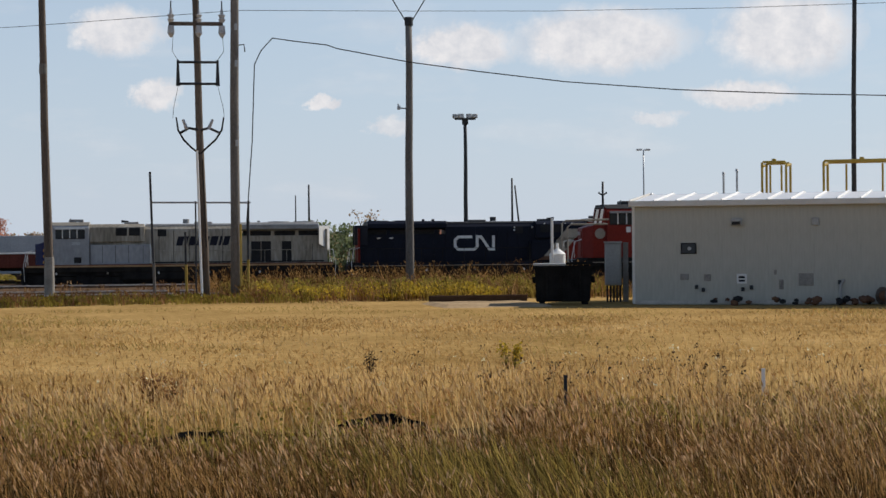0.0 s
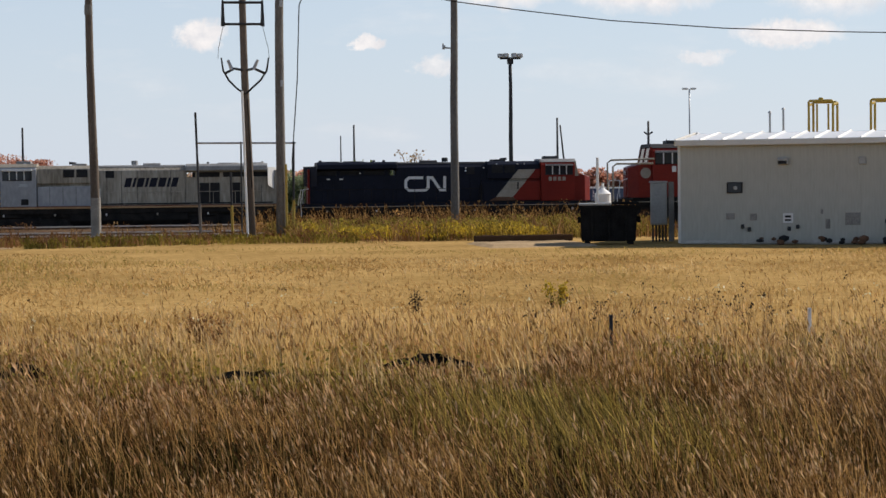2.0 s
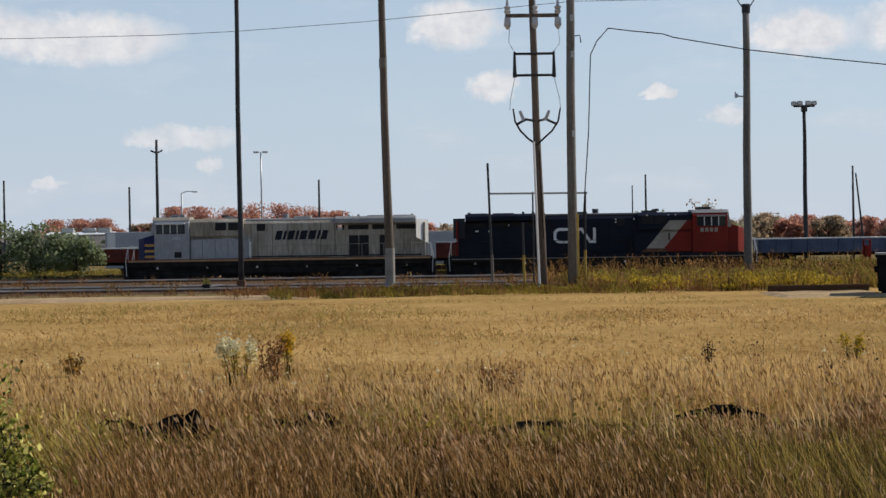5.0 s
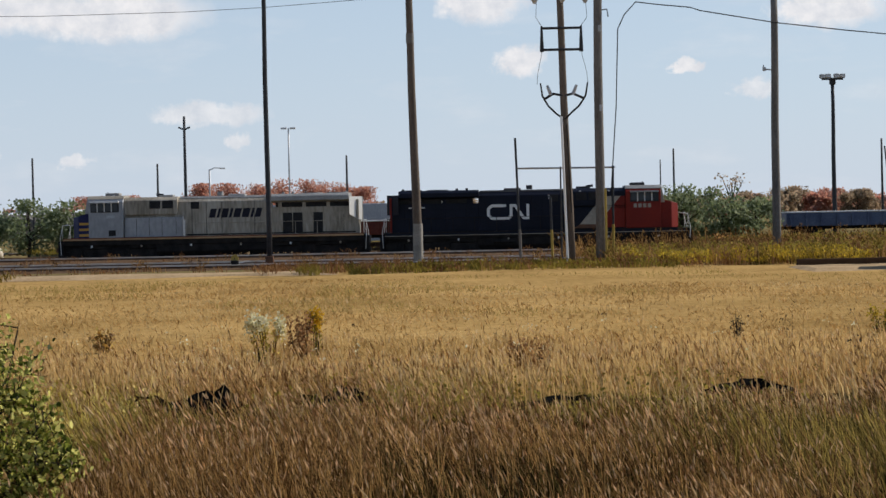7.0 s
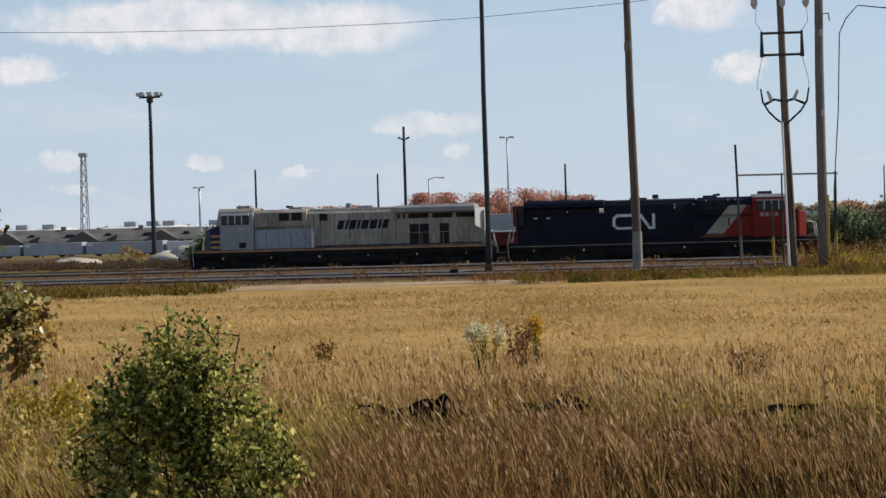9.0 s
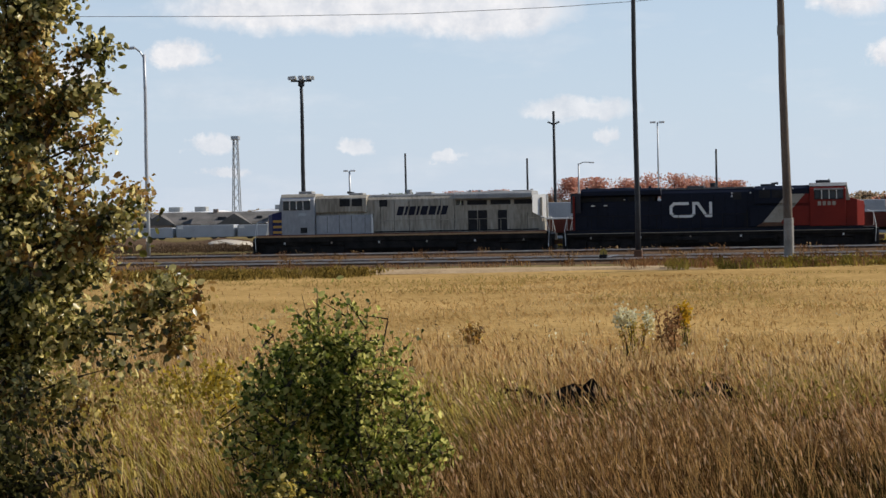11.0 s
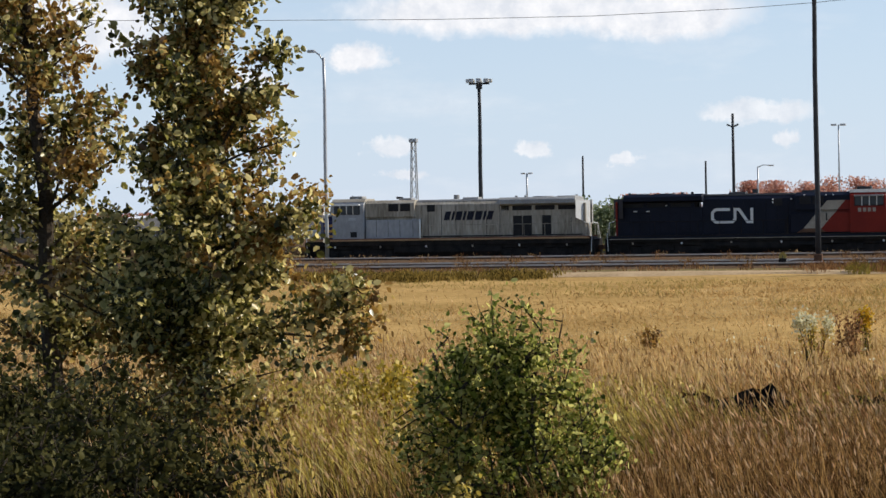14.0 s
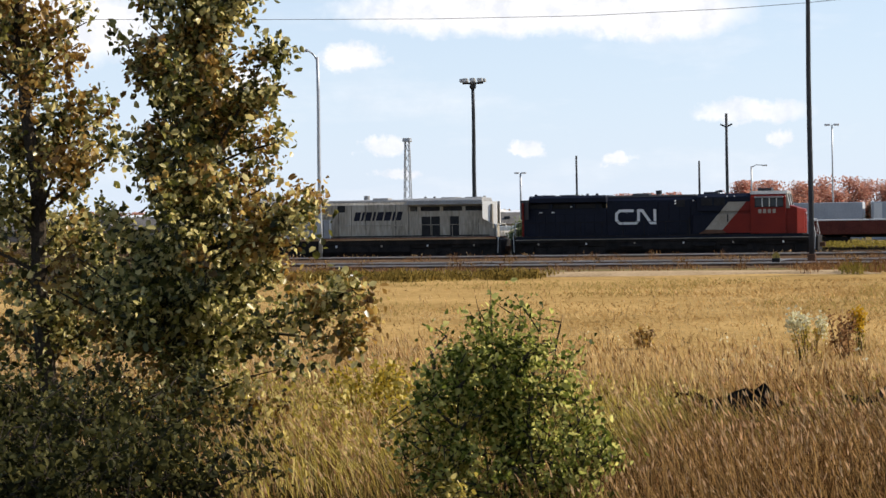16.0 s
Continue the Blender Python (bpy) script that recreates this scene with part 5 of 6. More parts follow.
    at = sector(rng, 26000, 50, 96)
    x, y = at[:, 0], at[:, 1]
    ok = (smooth_field(x * .5, y * .5, 61) + .02 * (y - 76) > .1) & ~((x > 12) & (y > 82)) & ~((y > 89) & (x < 9))
    at = at[ok]
    tagged(soup("olive_grass", *stalks(at, rng.uniform(.08, .2, len(at)), .004 + at[:, 1] * .00014, rng, (-.2, 0), .8)[:2], L_OLIVEGRASS), "faded olive grass patches in the field", "grass", kind="stuff")
    # rough fringe between slope and field: tall straw plumes and low leaves
    at = sector(rng, 44000, 25.5, 42)
    at = at[(rng.uniform(size=len(at)) < .2) | (at[:, 1] > 31) | (at[:, 0] < -4.8) | (at[:, 0] > 5.4) | ((at[:, 0] > -.6) & (at[:, 0] < 1.0))]
    at = at[rng.uniform(size=len(at)) < np.exp(-((at[:, 1] - 31.0) / 4.2) ** 2) * (.6 + .5 * smooth_field(at[:, 0] * 2, at[:, 1] * 2, 41))]
    h = rng.uniform(.25, .8, len(at))
    v, f, tip, d = stalks(at, h, rng.uniform(.004, .009, len(at)), rng, (-.15, 0), .25)
    g = tagged(soup("straw_stalks", v, f, L_FIELD), "tall straw stalks at the edge of the field", "grass", kind="stuff")
    hv, hf = heads(tip, d, rng.uniform(.1, .2, len(at)), rng.uniform(.005, .013, len(at)), rng)
    s = soup("seed_heads", hv, hf, L_STRAW, g)
    s["kind"] = "stuff"
    at = sector(rng, 1500, 36, 70)
    v, f, tip, d = stalks(at, rng.uniform(.22, .46, len(at)), rng.uniform(.004, .008, len(at)), rng, (-.15, 0), .25)
    g = tagged(soup("lone_stalks", v, f, L_FIELD), "lone pale stalks standing in the field", "grass", kind="stuff")
    hv, hf = heads(tip, d, rng.uniform(.08, .2, len(at)), rng.uniform(.008, .016, len(at)), rng)
    s = soup("seed_heads", hv, hf, L_STRAW, g)
    s["kind"] = "stuff"
    at = sector(rng, 60000, 24, 36)
    at = at[rng.uniform(size=len(at)) < np.exp(-((at[:, 1] - 29) / 3.0) ** 2) * np.clip(.5 + .8 * smooth_field(at[:, 0] * 1.6, at[:, 1], 43), 0, 1)]
    at = at[~((((at[:, 0] > -4.8) & (at[:, 0] < -.7)) | ((at[:, 0] > 1.0) & (at[:, 0] < 5.4))) & (at[:, 1] < 31)) | (rng.uniform(size=len(at)) < .2)]
    at[:, 2] = rng.uniform(.02, .35, len(at))
    v, f = leaves(at, rng.uniform(.03, .08, len(at)), rng, -.6)
    tagged(soup("low_leaves", v, f, L_WEED), "low green and yellow leaves at the edge of the field", "weeds", kind="stuff")
    # green fringe before the track and weeds along the yard
    for name, lab, mat, x0, x1, y0, y1, n, hh in (
            ("weeds", "yellow-green goldenrod along the yard", L_WEED, 8, 27, 99, 113, 560, .95), ("weeds", "yellow flowering goldenrod clumps along the yard", L_YELLOW, 9, 20, 98, 104, 240, .8),
            ("weeds", "low green weeds at the pole feet", L_WEED, -2, 10, 96, 101, 60, .4), 
            ("reeds", "dark feathery reeds along the running track", L_STALK, 7, 28, 112.5, 116, 160, 1.1), ("weeds", "dry weeds at the far side of the yard", L_WEED, -30, 60, 156, 166, 900, .6), ("brush", "low brown brush beyond the tracks", L_BRUSH, -80, -33, 152, 162, 1300, .75)):
        r = np.random.RandomState(n)
        c = np.stack([r.uniform(x0, x1, n), r.uniform(y0, y1, n), np.zeros(n)], 1)
        hgt = hh * r.uniform(.5, 1.05, n) * (.75 + .3 * smooth_field(c[:, 0] * 3, c[:, 1] * 3, 4))
        k = 44
        p = np.repeat(c, k, 0) + r.normal(size=(n * k, 3)) * [.24, .24, 0]
        p[:, 2] = np.repeat(hgt, k) * np.sqrt(r.uniform(0.02, 1, n * k))
        v, f = leaves(p, r.uniform(.05, .15, n * k), r, -2.2)
        tagged(soup(name, v, f, mat), lab, "weeds", kind="stuff")
    # upright dry tufts between the rails and at the edge of the yard
    for lab, mat, x0, x1, y0, y1, z, n, hh in (
            ("rusty dry tufts at the edge of the yard", L_RUST, -8, 12, 96, 103, 0, 190, .6), ("scattered rusty tufts beside the gravel", L_RUST, -40, -5, 99, 108, 0, 60, .4),
            ("brown tufts between the rails", L_STALK, -52, 10, 105, 117, 0, 55, .6), ("pale dry tufts beside the running track", L_STRAW, -48, 26, 139, 146, -.72, 130, 1.0),
            ("rusty tufts among the rails", L_RUST, -46, 10, 119, 134, 0, 60, .55), ("green tufts at the pole feet", L_WEED, -6, 11, 95, 101, 0, 160, .5), ("tall rusty grass among the goldenrod", L_RUST, 8, 27, 98, 113, 0, 260, 1.05), ("tall green grass among the goldenrod", L_GREEN, 8, 27, 98, 113, 0, 420, .95), ("feathery brown reeds along the running track", L_STALK, 7, 28, 112, 116, 0, 200, 1.6), ("low green grass beside the gravel", L_GREEN, -54, -19, 89, 97, 0, 900, .42)):
        r = np.random.RandomState(n + 7)
        c = np.stack([r.uniform(x0, x1, n), r.uniform(y0, y1, n), np.full(n, z - .05)], 1)
        k = 14
        at = np.repeat(c, k, 0) + r.normal(size=(n * k, 3)) * [.22, .22, 0]
        hg = np.repeat(hh * r.uniform(.35, 1.15, n), k) * r.uniform(.5, 1, n * k)
        v, f, tip, d = stalks(at, hg, r.uniform(.008, .02, n * k), r, (-.12, 0), .3)
        g = tagged(soup("tufts", v, f, mat), lab, "weeds", kind="stuff")
        hv, hf = heads(tip, d, r.uniform(.1, .25, n * k), r.uniform(.015, .035, n * k), r)
        q = soup("seed_heads", hv, hf, mat, g)
        q["kind"] = "stuff"
    r = np.random.RandomState(92)
    at = np.stack([r.normal(-6.2, 1.6, 5200), r.uniform(18.5, 28.5, 5200), np.full(5200, -.05)], 1)
    at = at[(at[:, 0] < -3.4) & (at[:, 0] > -9.5)]
    v, f, tip, d = stalks(at, r.uniform(.25, .75, len(at)), r.uniform(.003, .008, len(at)), r, (-.3, 0), .3)
    g = tagged(soup("golden_grass", v, f, L_LIT), "golden grass around the young trees, brightened as if sunlit", "grass", kind="stuff")
    hv, hf = heads(tip, d, r.uniform(.06, .16, len(at)), r.uniform(.006, .012, len(at)), r)
    q = soup("seed_heads", hv, hf, L_STRAW, g)
    q["kind"] = "stuff"
    r = np.random.RandomState(91)
    n = 400
    c = np.stack([r.normal(-6.3, 1.5, n), r.uniform(20.5, 28.5, n), np.zeros(n)], 1)
    c = c[(c[:, 0] < -3.3) & (c[:, 0] > -9.5)]
    hgt = r.uniform(.25, .75, len(c)) * (1 + .4 * smooth_field(c[:, 0] * 2, c[:, 1] * 2, 14))
    k = 34
    p = np.repeat(c, k, 0) + r.normal(size=(len(c) * k, 3)) * [.1, .1, 0]
    p[:, 2] = np.repeat(hgt, k) * r.uniform(.1, 1, len(p))
    v, f = leaves(p, r.uniform(.03, .085, len(p)), r, -1.2)
    tagged(soup("weeds", v, f, L_LIT), "yellow-green leafy weeds around the young trees, brightened as if sunlit", "weeds", kind="stuff")
    # dark dead flower heads standing over the field
    n = 90
    at = np.concatenate([np.stack([rng.normal(9.2, 1.8, n), rng.normal(34.5, 2.4, n), np.zeros(n)], 1), sector(rng, 40, 30, 44) + [0, 0, .08]])
    hgt = rng.uniform(.4, .8, len(at))
    v, f, tip, d = stalks(at, hgt, np.full(len(at), .004), rng, (-.1, 0), .12)
    g = tagged(soup("dead_flower_stalks", v, f, L_DEAD), "dark dead flower stalks standing in the field", "weeds", kind="stuff")
    k = 5
    p = np.repeat(tip, k, 0) + rng.normal(size=(len(tip) * k, 3)) * .03
    v, f = leaves(p, rng.uniform(.03, .06, len(p)), rng, -.3)
    s = soup("flower_heads", v, f, L_DEAD, g)
    s["kind"] = "stuff"
    p = sector(rng, 70, 31, 44)
    p[:, 2] = rng.uniform(.4, .6, 70)
    p = np.repeat(p, 5, 0) + rng.normal(size=(350, 3)) * [.05, .05, .015]
    v, f = leaves(p, rng.uniform(.03, .06, len(p)), rng, 0)
    tagged(soup("white_flowers", v, f, L_WHITEFL), "small white flower heads scattered in the grass", "flowers", kind="stuff")


def plant(name, x, y, h, r, n, size, material, label, seed, stems=8, top=None):
    """A standing weed: stems that carry leaves."""
    rng = np.random.RandomState(seed)
    p = base(name, pose(x, y, -.05), label, "plant")
    bm = bmesh.new()
    ends = []
    for i in range(stems):
        a = rng.uniform(0, math.tau)
        e = Vector((math.cos(a) * r * rng.uniform(.2, 1), math.sin(a) * r * rng.uniform(.2, 1), h * rng.uniform(.75, 1.05)))
        tube([(e.x * .5, e.y * .5, 0), (e.x * .62, e.y * .62, e.z * .55), e], [.009, .007, .004], 5, bm)
        ends.append(e)
    part("stalk", bm, M_BARK, p)["kind"] = "stuff"
    t = rng.uniform(.1, 1.03, n)
    e = np.array([list(ends[i]) for i in rng.randint(0, stems, n)])
    at = np.stack([e[:, 0] * (.5 + .5 * t ** 1.5), e[:, 1] * (.5 + .5 * t ** 1.5), e[:, 2] * t], 1) + rng.normal(size=(n, 3)) * .05
    v, f = leaves(at, rng.uniform(size * .6, size * 1.3, n), rng, -.5)
    soup("foliage", v, f, material, p)
    if top:
        at = np.repeat(np.array([list(q) for q in ends]), 46, 0) + rng.normal(size=(stems * 46, 3)) * [.045, .045, .08]
        v, f = leaves(at, rng.uniform(.04, .08, len(at)), rng, -.2)
        soup("flower_head", v, f, top, p)["kind"] = "stuff"
    return p


def tree(name, x, y, height, reach, label, seed, leaf_n, size, mats, extra=(), limbs=46, low=.5, trunk=.11, category="tree", stems=((0, 0),)):
    """Trunk, tapered limbs with twigs, and leaves in loose sprays along them. reach(k): how far limbs go at the share k of the height."""
    rng = np.random.RandomState(seed)
    t = base(name, pose(x, y, -.05), label, category)
    bm = bmesh.new()
    sprays = []
    for sx, sy, *part_height in stems:
        tall = height * (part_height[0] if part_height else 1)
        wob = [rng.normal(0, .008 * height), rng.normal(0, .008 * height)]
        spine = [Vector((sx + wob[0] * k + .007 * height * math.sin(k * 2.1 + seed), sy + wob[1] * k, tall * k / 7)) for k in range(8)]
        tube(spine, [trunk * (1 - .11 * k) for k in range(8)], 9, bm)
        for i in range(limbs // len(stems)):
            k = low / height + (1 - low / height) * (i + rng.uniform(0, 1)) / (limbs / len(stems))
            k = min(k, .98)
            j = min(int(k * 7), 6)
            s = spine[j].lerp(spine[j + 1], k * 7 - j)
            a = rng.uniform(0, math.tau)
            ln = reach(k) * (rng.uniform(.55, 1.1) if category == "tree" else rng.uniform(.3, 1.3))
            rise = rng.uniform(.45, 1.15)
            d = Vector((math.cos(a), math.sin(a), rise)).normalized()
            sprays.append((s, s + d * ln * .55 + Vector((0, 0, -.03 * ln)), s + d * ln + Vector((rng.normal(0, .1), rng.normal(0, .1), -.1 * ln)), .012 + .014 * trunk / .11 * ln * .6))
    for (s0, s1, r0) in extra:
        s0, s1 = Vector(s0), Vector(s1)
        sprays.append((s0, s0.lerp(s1, .55) + Vector((0, 0, -.06)), s1, r0))
    pts = []
    for s, m, e, r in sprays:
        tube([s, m, e], [r, r * .6, r * .25], 6, bm)
        ln = (e - s).length
        for q in range(max(5, int(ln * 5.5))):
            u = rng.uniform(.25, 1.0)
            b = s.lerp(m, u / .55) if u < .55 else m.lerp(e, (u - .55) / .45)
            tw = Vector(rng.normal(size=3)).normalized() * rng.uniform(.12, .42) * min(1, ln + .3)
            tube([b, b + tw], [.008, .003], 3, bm)
            pts.append((b + tw, b))
    part("trunk", bm, M_BARK, t, "dark bark trunk and limbs" if category == "tree" else "")
    A_, B_ = np.array([list(p[0]) for p in pts]), np.array([list(p[1]) for p in pts])
    tone = rng.uniform(size=len(pts)) + .25 * np.sin(A_[:, 0] * 2.2 + A_[:, 2] * 1.3 + seed)
    order = np.argsort(tone)
    bounds = np.cumsum([0] + [m[1] for m in mats])
    for (mat, share, part_name), lo, hi in zip(mats, bounds, bounds[1:]):
        sel = order[int(lo * len(pts)):int(hi * len(pts))]
        n = int(leaf_n * share)
        i = rng.choice(sel, n)
        u = rng.uniform(.2, 1.15, (n, 1))
        at = B_[i] * (1 - u) + A_[i] * u + rng.normal(size=(n, 3)) * size * 1.1
        at = at[at[:, 2] > .03]
        v, f = leaves(at, size * rng.choice([.55, .8, 1.0, 1.3], len(at)) * rng.uniform(.85, 1.15, len(at)), rng, .35, True)
        soup(part_name, v, f, mat, t)
    return t


def crown_tree(x, y, h, w, mat, label, seed, n=900, bare=False, category="tree", name="tree", leaf=.55, squat=.0):
    """A tree or shrub seen from afar: trunk, limbs and a crown of loose clumps."""
    rng = np.random.RandomState(seed)
    t = base(name, pose(x, y, 0), label, category, "far trees" if category == "tree" else "")
    bm = bmesh.new()
    tube([(0, 0, -.2), (.1, 0, h * .35), (0, .1, h * .8)], [h * .035, h * .025, h * .008], 7, bm)
    cl = []
    for i in range(15):
        a, z = rng.uniform(0, math.tau), rng.uniform(.15 if squat else .38, .93)
        rr = w * .5 * math.sqrt(max(.05, 1 - ((z - .5) / .55) ** 2)) * rng.uniform(.35, .95)
        e = Vector((math.cos(a) * rr, math.sin(a) * rr, h * z))
        tube([(0, 0, h * z * .55), e], [h * .012, h * .004], 5, bm)
        cl.append(list(e))
    part("trunk", bm, M_BARK, t)
    cl = np.array(cl)
    i = rng.randint(0, len(cl), n)
    sp = h * (.05 if bare else .115)
    at = cl[i] + rng.normal(size=(n, 3)) * [sp, sp, sp * .8]
    at[:, 2] = np.clip(at[:, 2], .1, h * 1.02)
    v, f = leaves(at, rng.uniform(leaf * .5, leaf * 1.2, n), rng, 0)
    soup("crown", v, f, mat, t)


meadow()
DOWNY = plant("downy_weed", -3.05, 38.7, .9, .36, 260, .08, L_LIT, "pale downy weed standing in the tan grass", 3, 14, L_WHITEFL)
plant("dark_weed", -2.55, 40.5, .82, .32, 420, .08, L_RUST, "dark dead weed standing in the tan grass", 4)
plant("goldenrod", -2.3, 41.5, .76, .16, 140, .07, L_WEED, "goldenrod with a bright yellow top in the grass", 5, 8, L_BLOOM)
plant("goldenrod", 9.4, 45.0, .42, .3, 160, .07, L_WEED, "goldenrod with a yellow top in the grass", 6, 5, L_YELLOW)
plant("dark_weed", 6.2, 44.0, .5, .14, 90, .06, L_DEAD, "dark dead weed standing in the tan grass", 7)
plant("dark_weed", 1.5, 36.0, .55, .45, 600, .07, L_RUST, "grey dry weed clump in the tan grass", 8)
plant("green_weed", 8.2, 29.6, .45, .5, 260, .07, L_GREEN, "low green leafy weed at the edge of the field", 9)
plant("green_weed", 10.2, 30.5, .45, .6, 260, .07, L_GREEN, "low green leafy weed at the edge of the field", 10)
plant("yellow_weed", -7.2, 24.6, 1.0, .7, 1100, .07, L_YELLOW, "yellowing leafy weed near the young trees", 11, 12)
plant("rusty_weed", -6.8, 44.0, .4, .4, 260, .09, L_RUSSET, "low rusty brown weed lying in the tan grass", 14, 9)
plant("yellow_weed", -8.0, 22.2, .8, .7, 700, .07, L_RUSSET, "russet leafy weed under the young trees", 13, 12)
plant("yellow_weed", -6.4, 23.4, .75, .7, 800, .07, L_YELLOW, "yellowing leafy weed near the young trees", 12, 12)


def silt_fence(x0, x1, y, h, seed):
    """A slumped length of black fabric on short stakes."""
    rng = random.Random(seed)
    f = base("silt_fence", pose(0, y, 0), "slumped black silt fence half buried in grass", "fence", "silt fence pieces")
    bm = bmesh.new()
    n = max(6, int((x1 - x0) / .12))
    low, high = [], []
    for i in range(n + 1):
        k = i / n
        hh = h * (.72 + .2 * math.sin(k * 9 + seed) + .14 * math.sin(k * 23 + seed)) * min(1, .3 + 4 * k, .3 + 4 * (1 - k)) + rng.uniform(-.04, .04)
        yy = .12 * math.sin(k * 9 + seed)
        low.append(bm.verts.new((x0 + (x1 - x0) * k, yy - .18, -.1)))
        high.append(bm.verts.new((x0 + (x1 - x0) * k, yy + .1, hh)))
    for i in range(n):
        bm.faces.new((low[i], low[i + 1], high[i + 1], high[i]))
    bmesh.ops.solidify(bm, geom=bm.faces[:], thickness=.03)
    part("fabric", bm, M_FABRIC, f)
    for k in (.25, .75):
        part("stake", box(x0 + (x1 - x0) * k - .02, x0 + (x1 - x0) * k + .02, .1, .14, -.2, h * .55), M_WOOD, f)


silt_fence(-5.2, -4.7, 28.8, .2, 5)
silt_fence(-4.4, -2.55, 29.2, .37, 1)
silt_fence(-2.0, -.85, 30.2, .25, 2)
silt_fence(3.75, 5.15, 30.6, .25, 3)
silt_fence(1.25, 2.3, 29.8, .13, 4)
for x, y, h, mt, lb in ((7.1, 30.2, .75, M_DARKSTEEL, "dark survey stake standing in the grass"), (10.55, 31.6, .7, M_WHITE, "white survey stake standing in the grass")):
    s = base("survey_stake", pose(x, y, 0), lb, "stake")
    part("shaft", box(-.025, .025, -.02, .02, -.2, h, .004), mt, s)

# young trees and the bush near the viewpoint
TREE_A = tree("young_tree", -8.68, 23.0, 7.6, lambda k: min(1.25 * (1 - k) ** .55 + .32, 1.4), "young tree with dark green and russet leaves", 21, 41000, .085,
     ((L_TREE, .84, "crown"), (L_RUSSET, .16, "russet_crown")), extra=(((0, 0, 1.45), (2.05, -.4, 1.8), .03), ((.6, -.1, 1.6), (2.0, -.5, 2.0), .02), ((.8, -.1, 1.5), (1.95, -.3, 1.5), .02), ((.1, 0, 2.0), (1.45, -.2, 3.1), .035), ((0, 0, 3.2), (1.0, -.3, 4.7), .03), ((0, 0, 2.4), (1.45, -.4, 2.9), .03), ((0, 0, 1.2), (-1.5, -.6, 2.0), .03), ((0, 0, 1.5), (-1.0, -1.0, 2.3), .025), ((0, 0, 1.5), (.5, -1.1, 2.2), .025), ((0, 0, 1.3), (-.4, -1.2, 1.9), .025), ((0, 0, 1.7), (-1.5, -.2, 2.4), .03), ((0, 0, 2.2), (-1.35, .2, 3.0), .03), ((-.5, 0, 1.9), (-1.7, -.3, 2.1), .02)), limbs=100, low=.7)
TREE_B = tree("young_tree", -10.95, 24.0, 7.2, lambda k: min(1.35 * (1 - k) ** .6 + .4, 1.5), "young tree with sparse green and yellowing leaves", 33, 15000, .088,
     ((L_TREE, .74, "crown"), (L_RUSSET, .26, "russet_crown")), limbs=62, low=.9, trunk=.13)
tree("leafy_bush", -9.6, 22.0, .95, lambda k: .8, "low dark bush under the young trees", 37, 3000, .07, ((L_TREE, .7, "crown"), (L_RUSSET, .3, "russet_crown")), limbs=26, low=.1, trunk=.03, category="bush", stems=((-.5, 0), (.4, .2), (.9, -.2)))
# dark bushes; their near-black leaves also paint the shadow by the young trees
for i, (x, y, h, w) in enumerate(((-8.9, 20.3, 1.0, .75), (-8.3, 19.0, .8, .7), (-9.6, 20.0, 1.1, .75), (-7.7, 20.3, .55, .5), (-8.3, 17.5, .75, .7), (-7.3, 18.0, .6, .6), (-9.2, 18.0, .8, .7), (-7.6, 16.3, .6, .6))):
    tree("leafy_bush", x, y, h, lambda k: w, "low dark green bush by the young trees, deepened as shadow", 90 + i, 2300, .068, ((L_SHADY, 1.0, "crown"),), limbs=24, low=.08, trunk=.02, category="bush", stems=((-.4, 0, .8), (.1, .2), (.5, -.1, .7)))
BUSH = tree("leafy_bush", -3.6, 16.0, 1.8, lambda k: .62 * (1 - k) ** .8 + .14, "round green leafy bush standing in the grass", 46, 14500, .047, ((L_BUSH, .86, "crown"), (L_LIT, .14, "pale_crown")),
     extra=(((0, 0, 1.4), (-.2, 0, 2.15), .007), ((-.05, 0, 1.4), (-.08, 0, 2.22), .007), ((.1, 0, 1.4), (.16, 0, 2.1), .007), ((.3, 0, 1.2), (.46, .1, 2.0), .007), ((.2, 0, 1.2), (.32, 0, 2.05), .007), ((-.3, 0, 1.2), (-.45, 0, 1.95), .007), ((.3, 0, 1.1), (.58, 0, 1.8), .009), ((-.2, 0, 1.1), (-.6, .1, 1.75), .009),
            ((.2, 0, .8), (.74, -.1, 1.35), .01), ((-.2, 0, .8), (-.76, 0, 1.3), .01), ((0, 0, .6), (-.76, -.1, .9), .012), ((0, 0, .6), (.76, 0, .95), .012)),
     limbs=98, low=.08, trunk=.014, category="bush", stems=((-.52, .1, .76), (-.32, -.15, .92), (-.12, .1, 1.02), (.04, -.12, .96), (.16, .12, 1.0), (.34, -.1, .94), (.54, .1, .76)))

# silvery shrubs behind the running track
for i, (x, y, h, w) in enumerate(((-30.2, 160, 4.0, 4.5), (-27.0, 161, 3.9, 4.6), (-24.6, 160, 2.8, 3.5), (-33.5, 161, 3.2, 4), (15.5, 160, 3.9, 4.2), (18.6, 161, 4.1, 4.4), (21.5, 160, 3.9, 4.6), (24.2, 161, 3.0, 4.2), (12.4, 162, 3.4, 3.6))):
    crown_tree(x, y, h, w, L_OLIVE, "silvery green shrub behind the running track", 60 + i, 2600, False, "shrub", "shrub", .3, 1)

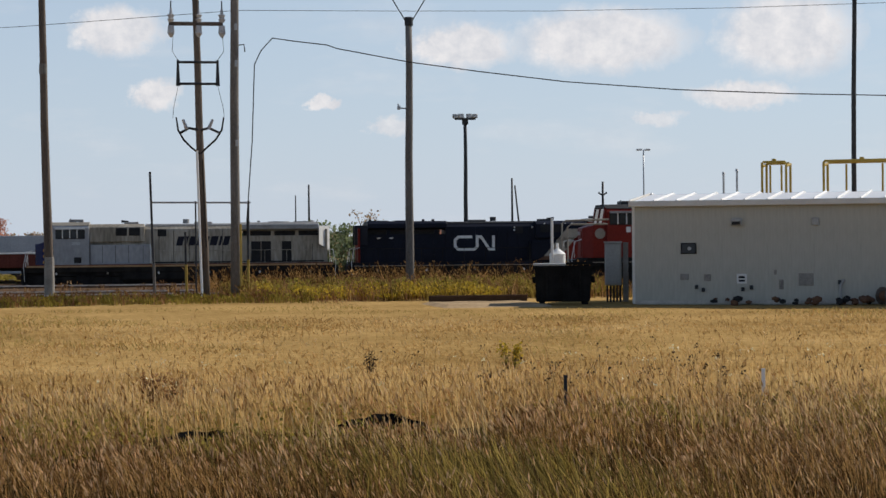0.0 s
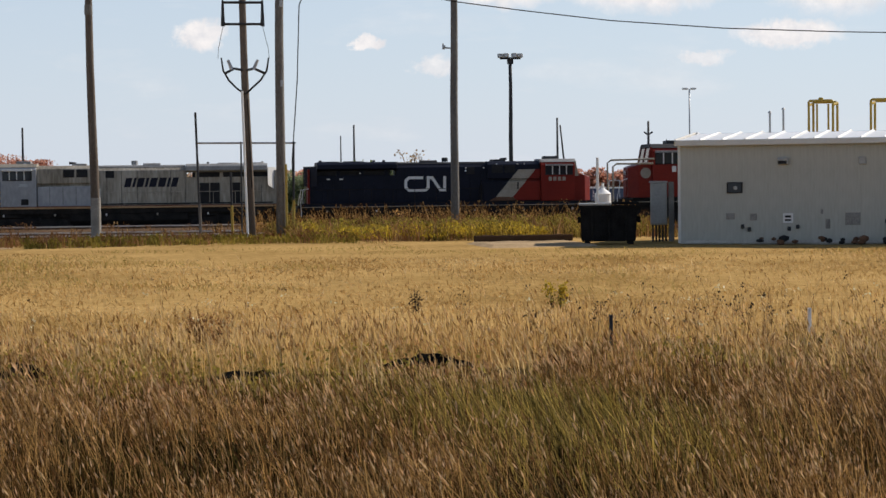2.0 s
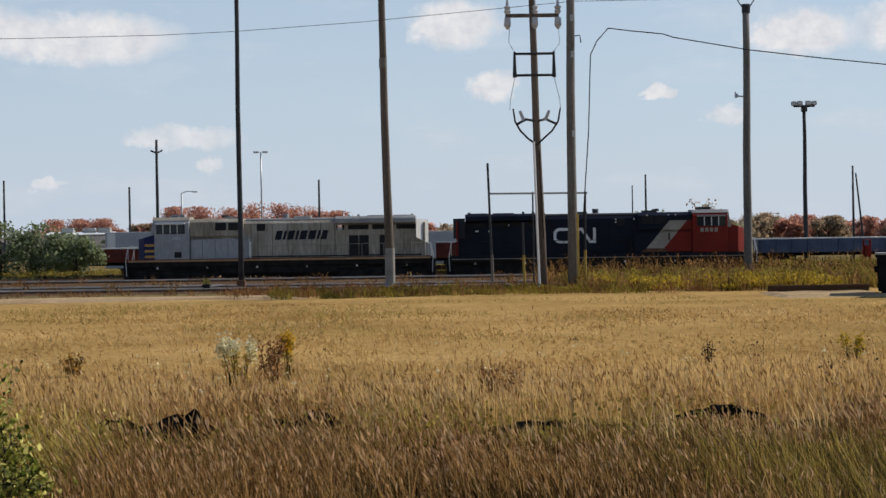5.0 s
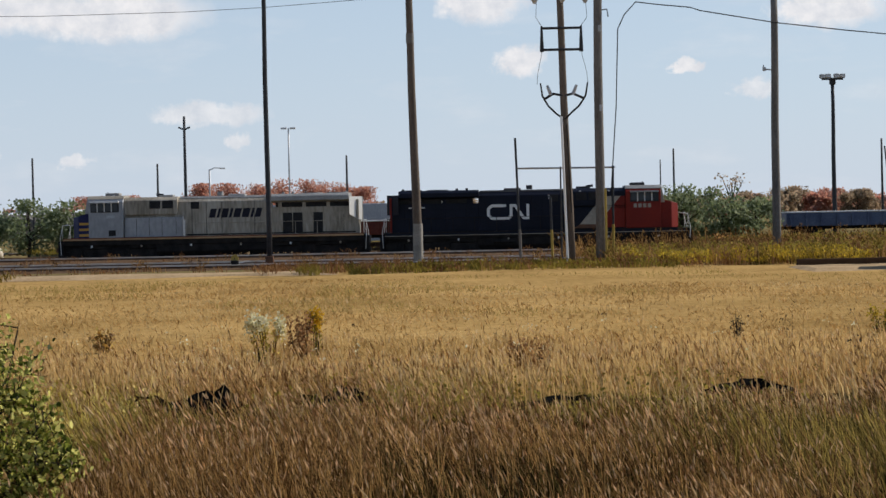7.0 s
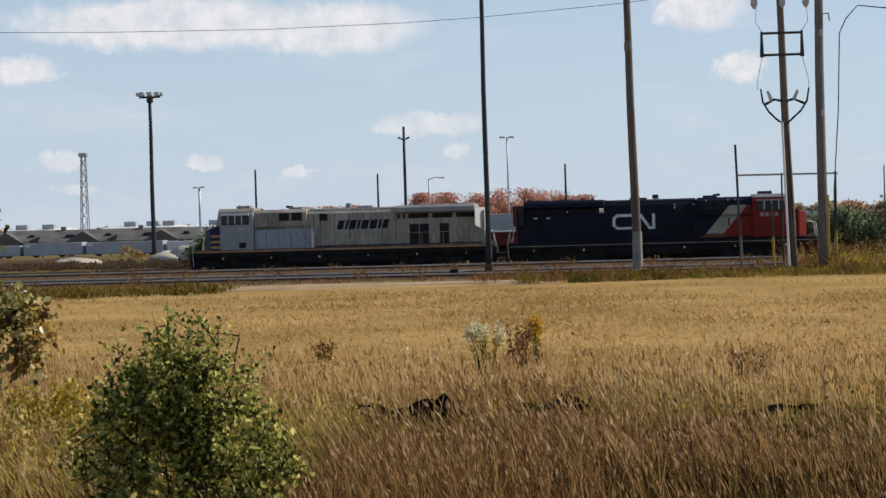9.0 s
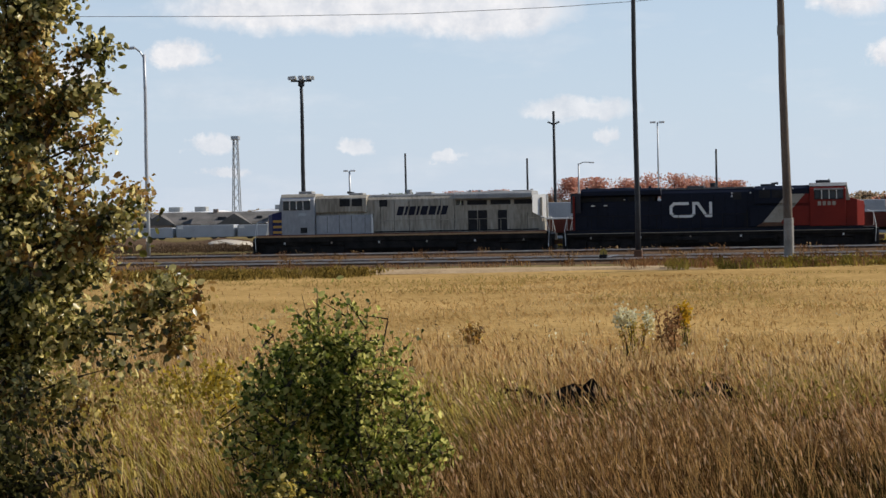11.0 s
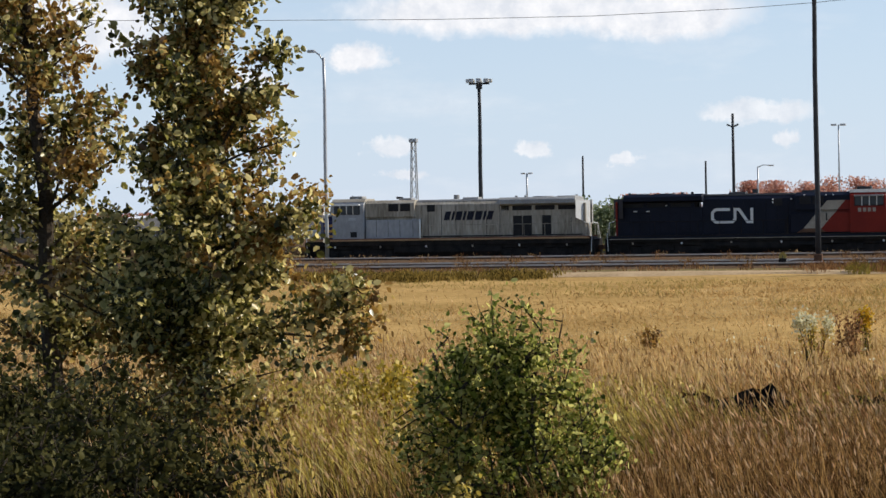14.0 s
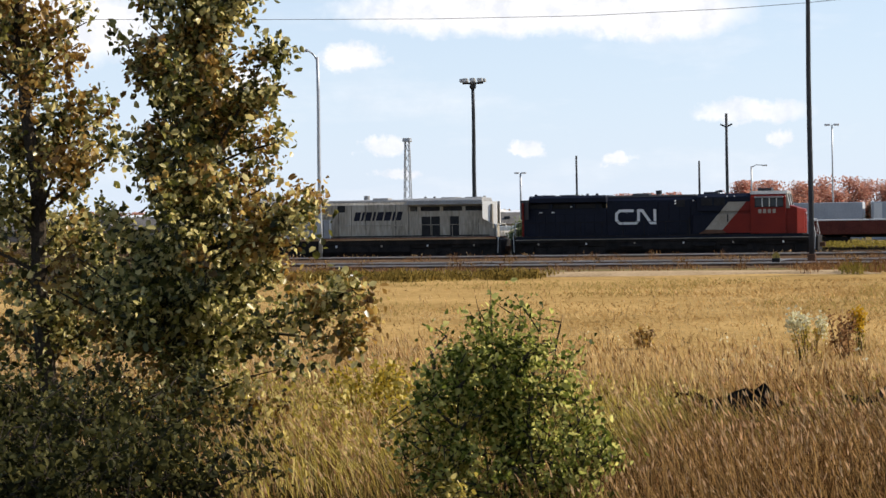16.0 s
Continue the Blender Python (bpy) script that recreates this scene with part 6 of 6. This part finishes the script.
# autumn trees along the horizon, in colours paled for the haze of distance
rs = np.random.RandomState(77)
FAR = [(-9.0, .5, 1), (-8.2, .5, 1), (-7.0, .35, 0), (-5.9, .75, 1), (-5.2, .72, 1), (-4.4, .62, 1), (-3.4, .82, 1), (-2.7, .72, 1), (-2.0, .6, 1), (7.3, .24, 0), (8.3, .24, 1), (9.4, .4, 0), (10.4, .34, 1), (11.2, .3, 0), (12.2, .25, 1)]
for a in np.arange(-27, 22, .48):
    FAR.append((a + rs.uniform(-.25, .25), rs.uniform(.16, .28) if a > -11.5 else rs.uniform(.04, .13) + .14 * (a < -17), int(rs.uniform() < .45 and abs(a + 14) > 3)))
for i, (a, e, warm) in enumerate(FAR):
    yy = 470 + rs.uniform(-40, 40)
    h = 2.7 + yy * math.tan(radians(e)) * 1.08
    crown_tree(yy * math.tan(radians(a)), yy, h, h * rs.uniform(1.3, 2.0), L_AUTUMN if warm else L_DULL, "distant tree in orange autumn leaf, paled for haze" if warm else "distant tree in dull green and brown leaf, greyed for haze", 200 + i, 7500 if i < 15 else 2600, False, "tree", "tree", .5 if i < 15 else .75, 1)
crown_tree(28.6, 205, 6.0, 4.0, L_DULL, "small half-bare tree behind the yard", 400, 260, True, "tree", "tree", .3)
crown_tree(-41.5, 168, 1.6, 2.2, L_RUSSET, "small orange bush beside the sand heaps", 401, 700, False, "shrub", "shrub", .2, 1)


def motions():
    """The two coupled locomotives roll to the left, and their wheels turn."""
    def along(t):
        return 15.15 - 3.39 * t + .0062 * t * t
    for (loco, wheels), off, turned in ((GREY_LOCO, -11.15, 180), (BLACK_LOCO, 11.52, 0)):
        walk(loco, [(t, TRACK_TURN @ pose(along(t) + off, D_TRACK, RUN_Z, 0, 0, turned)) for t in range(0, 17, 2)])
        for wheel, x in wheels:
            rows = []
            for i in range(81):
                t = i * .2
                roll = math.degrees((along(t) - along(0)) / .53) * (-1 if turned else 1)
                rows.append((t, pose(x, 0, .55, 0, roll, 0)))
            walk(wheel, rows)
    # a breeze rocks the young trees and the bush
    for thing, x, y, sway, phase in ((TREE_A, -8.68, 23.0, .35, 0), (TREE_B, -10.95, 24.0, .35, 1.7), (BUSH, -3.6, 16.0, .7, .8)):
        rows = []
        for i in range(33):
            t = i * .5
            lean = sway * (math.sin(t * 2.3 + phase) + .5 * math.sin(t * 3.7 + phase * 2))
            rows.append((t, pose(x, y, -.05, .4 * lean, -lean, 0)))
        walk(thing, rows)


motions()
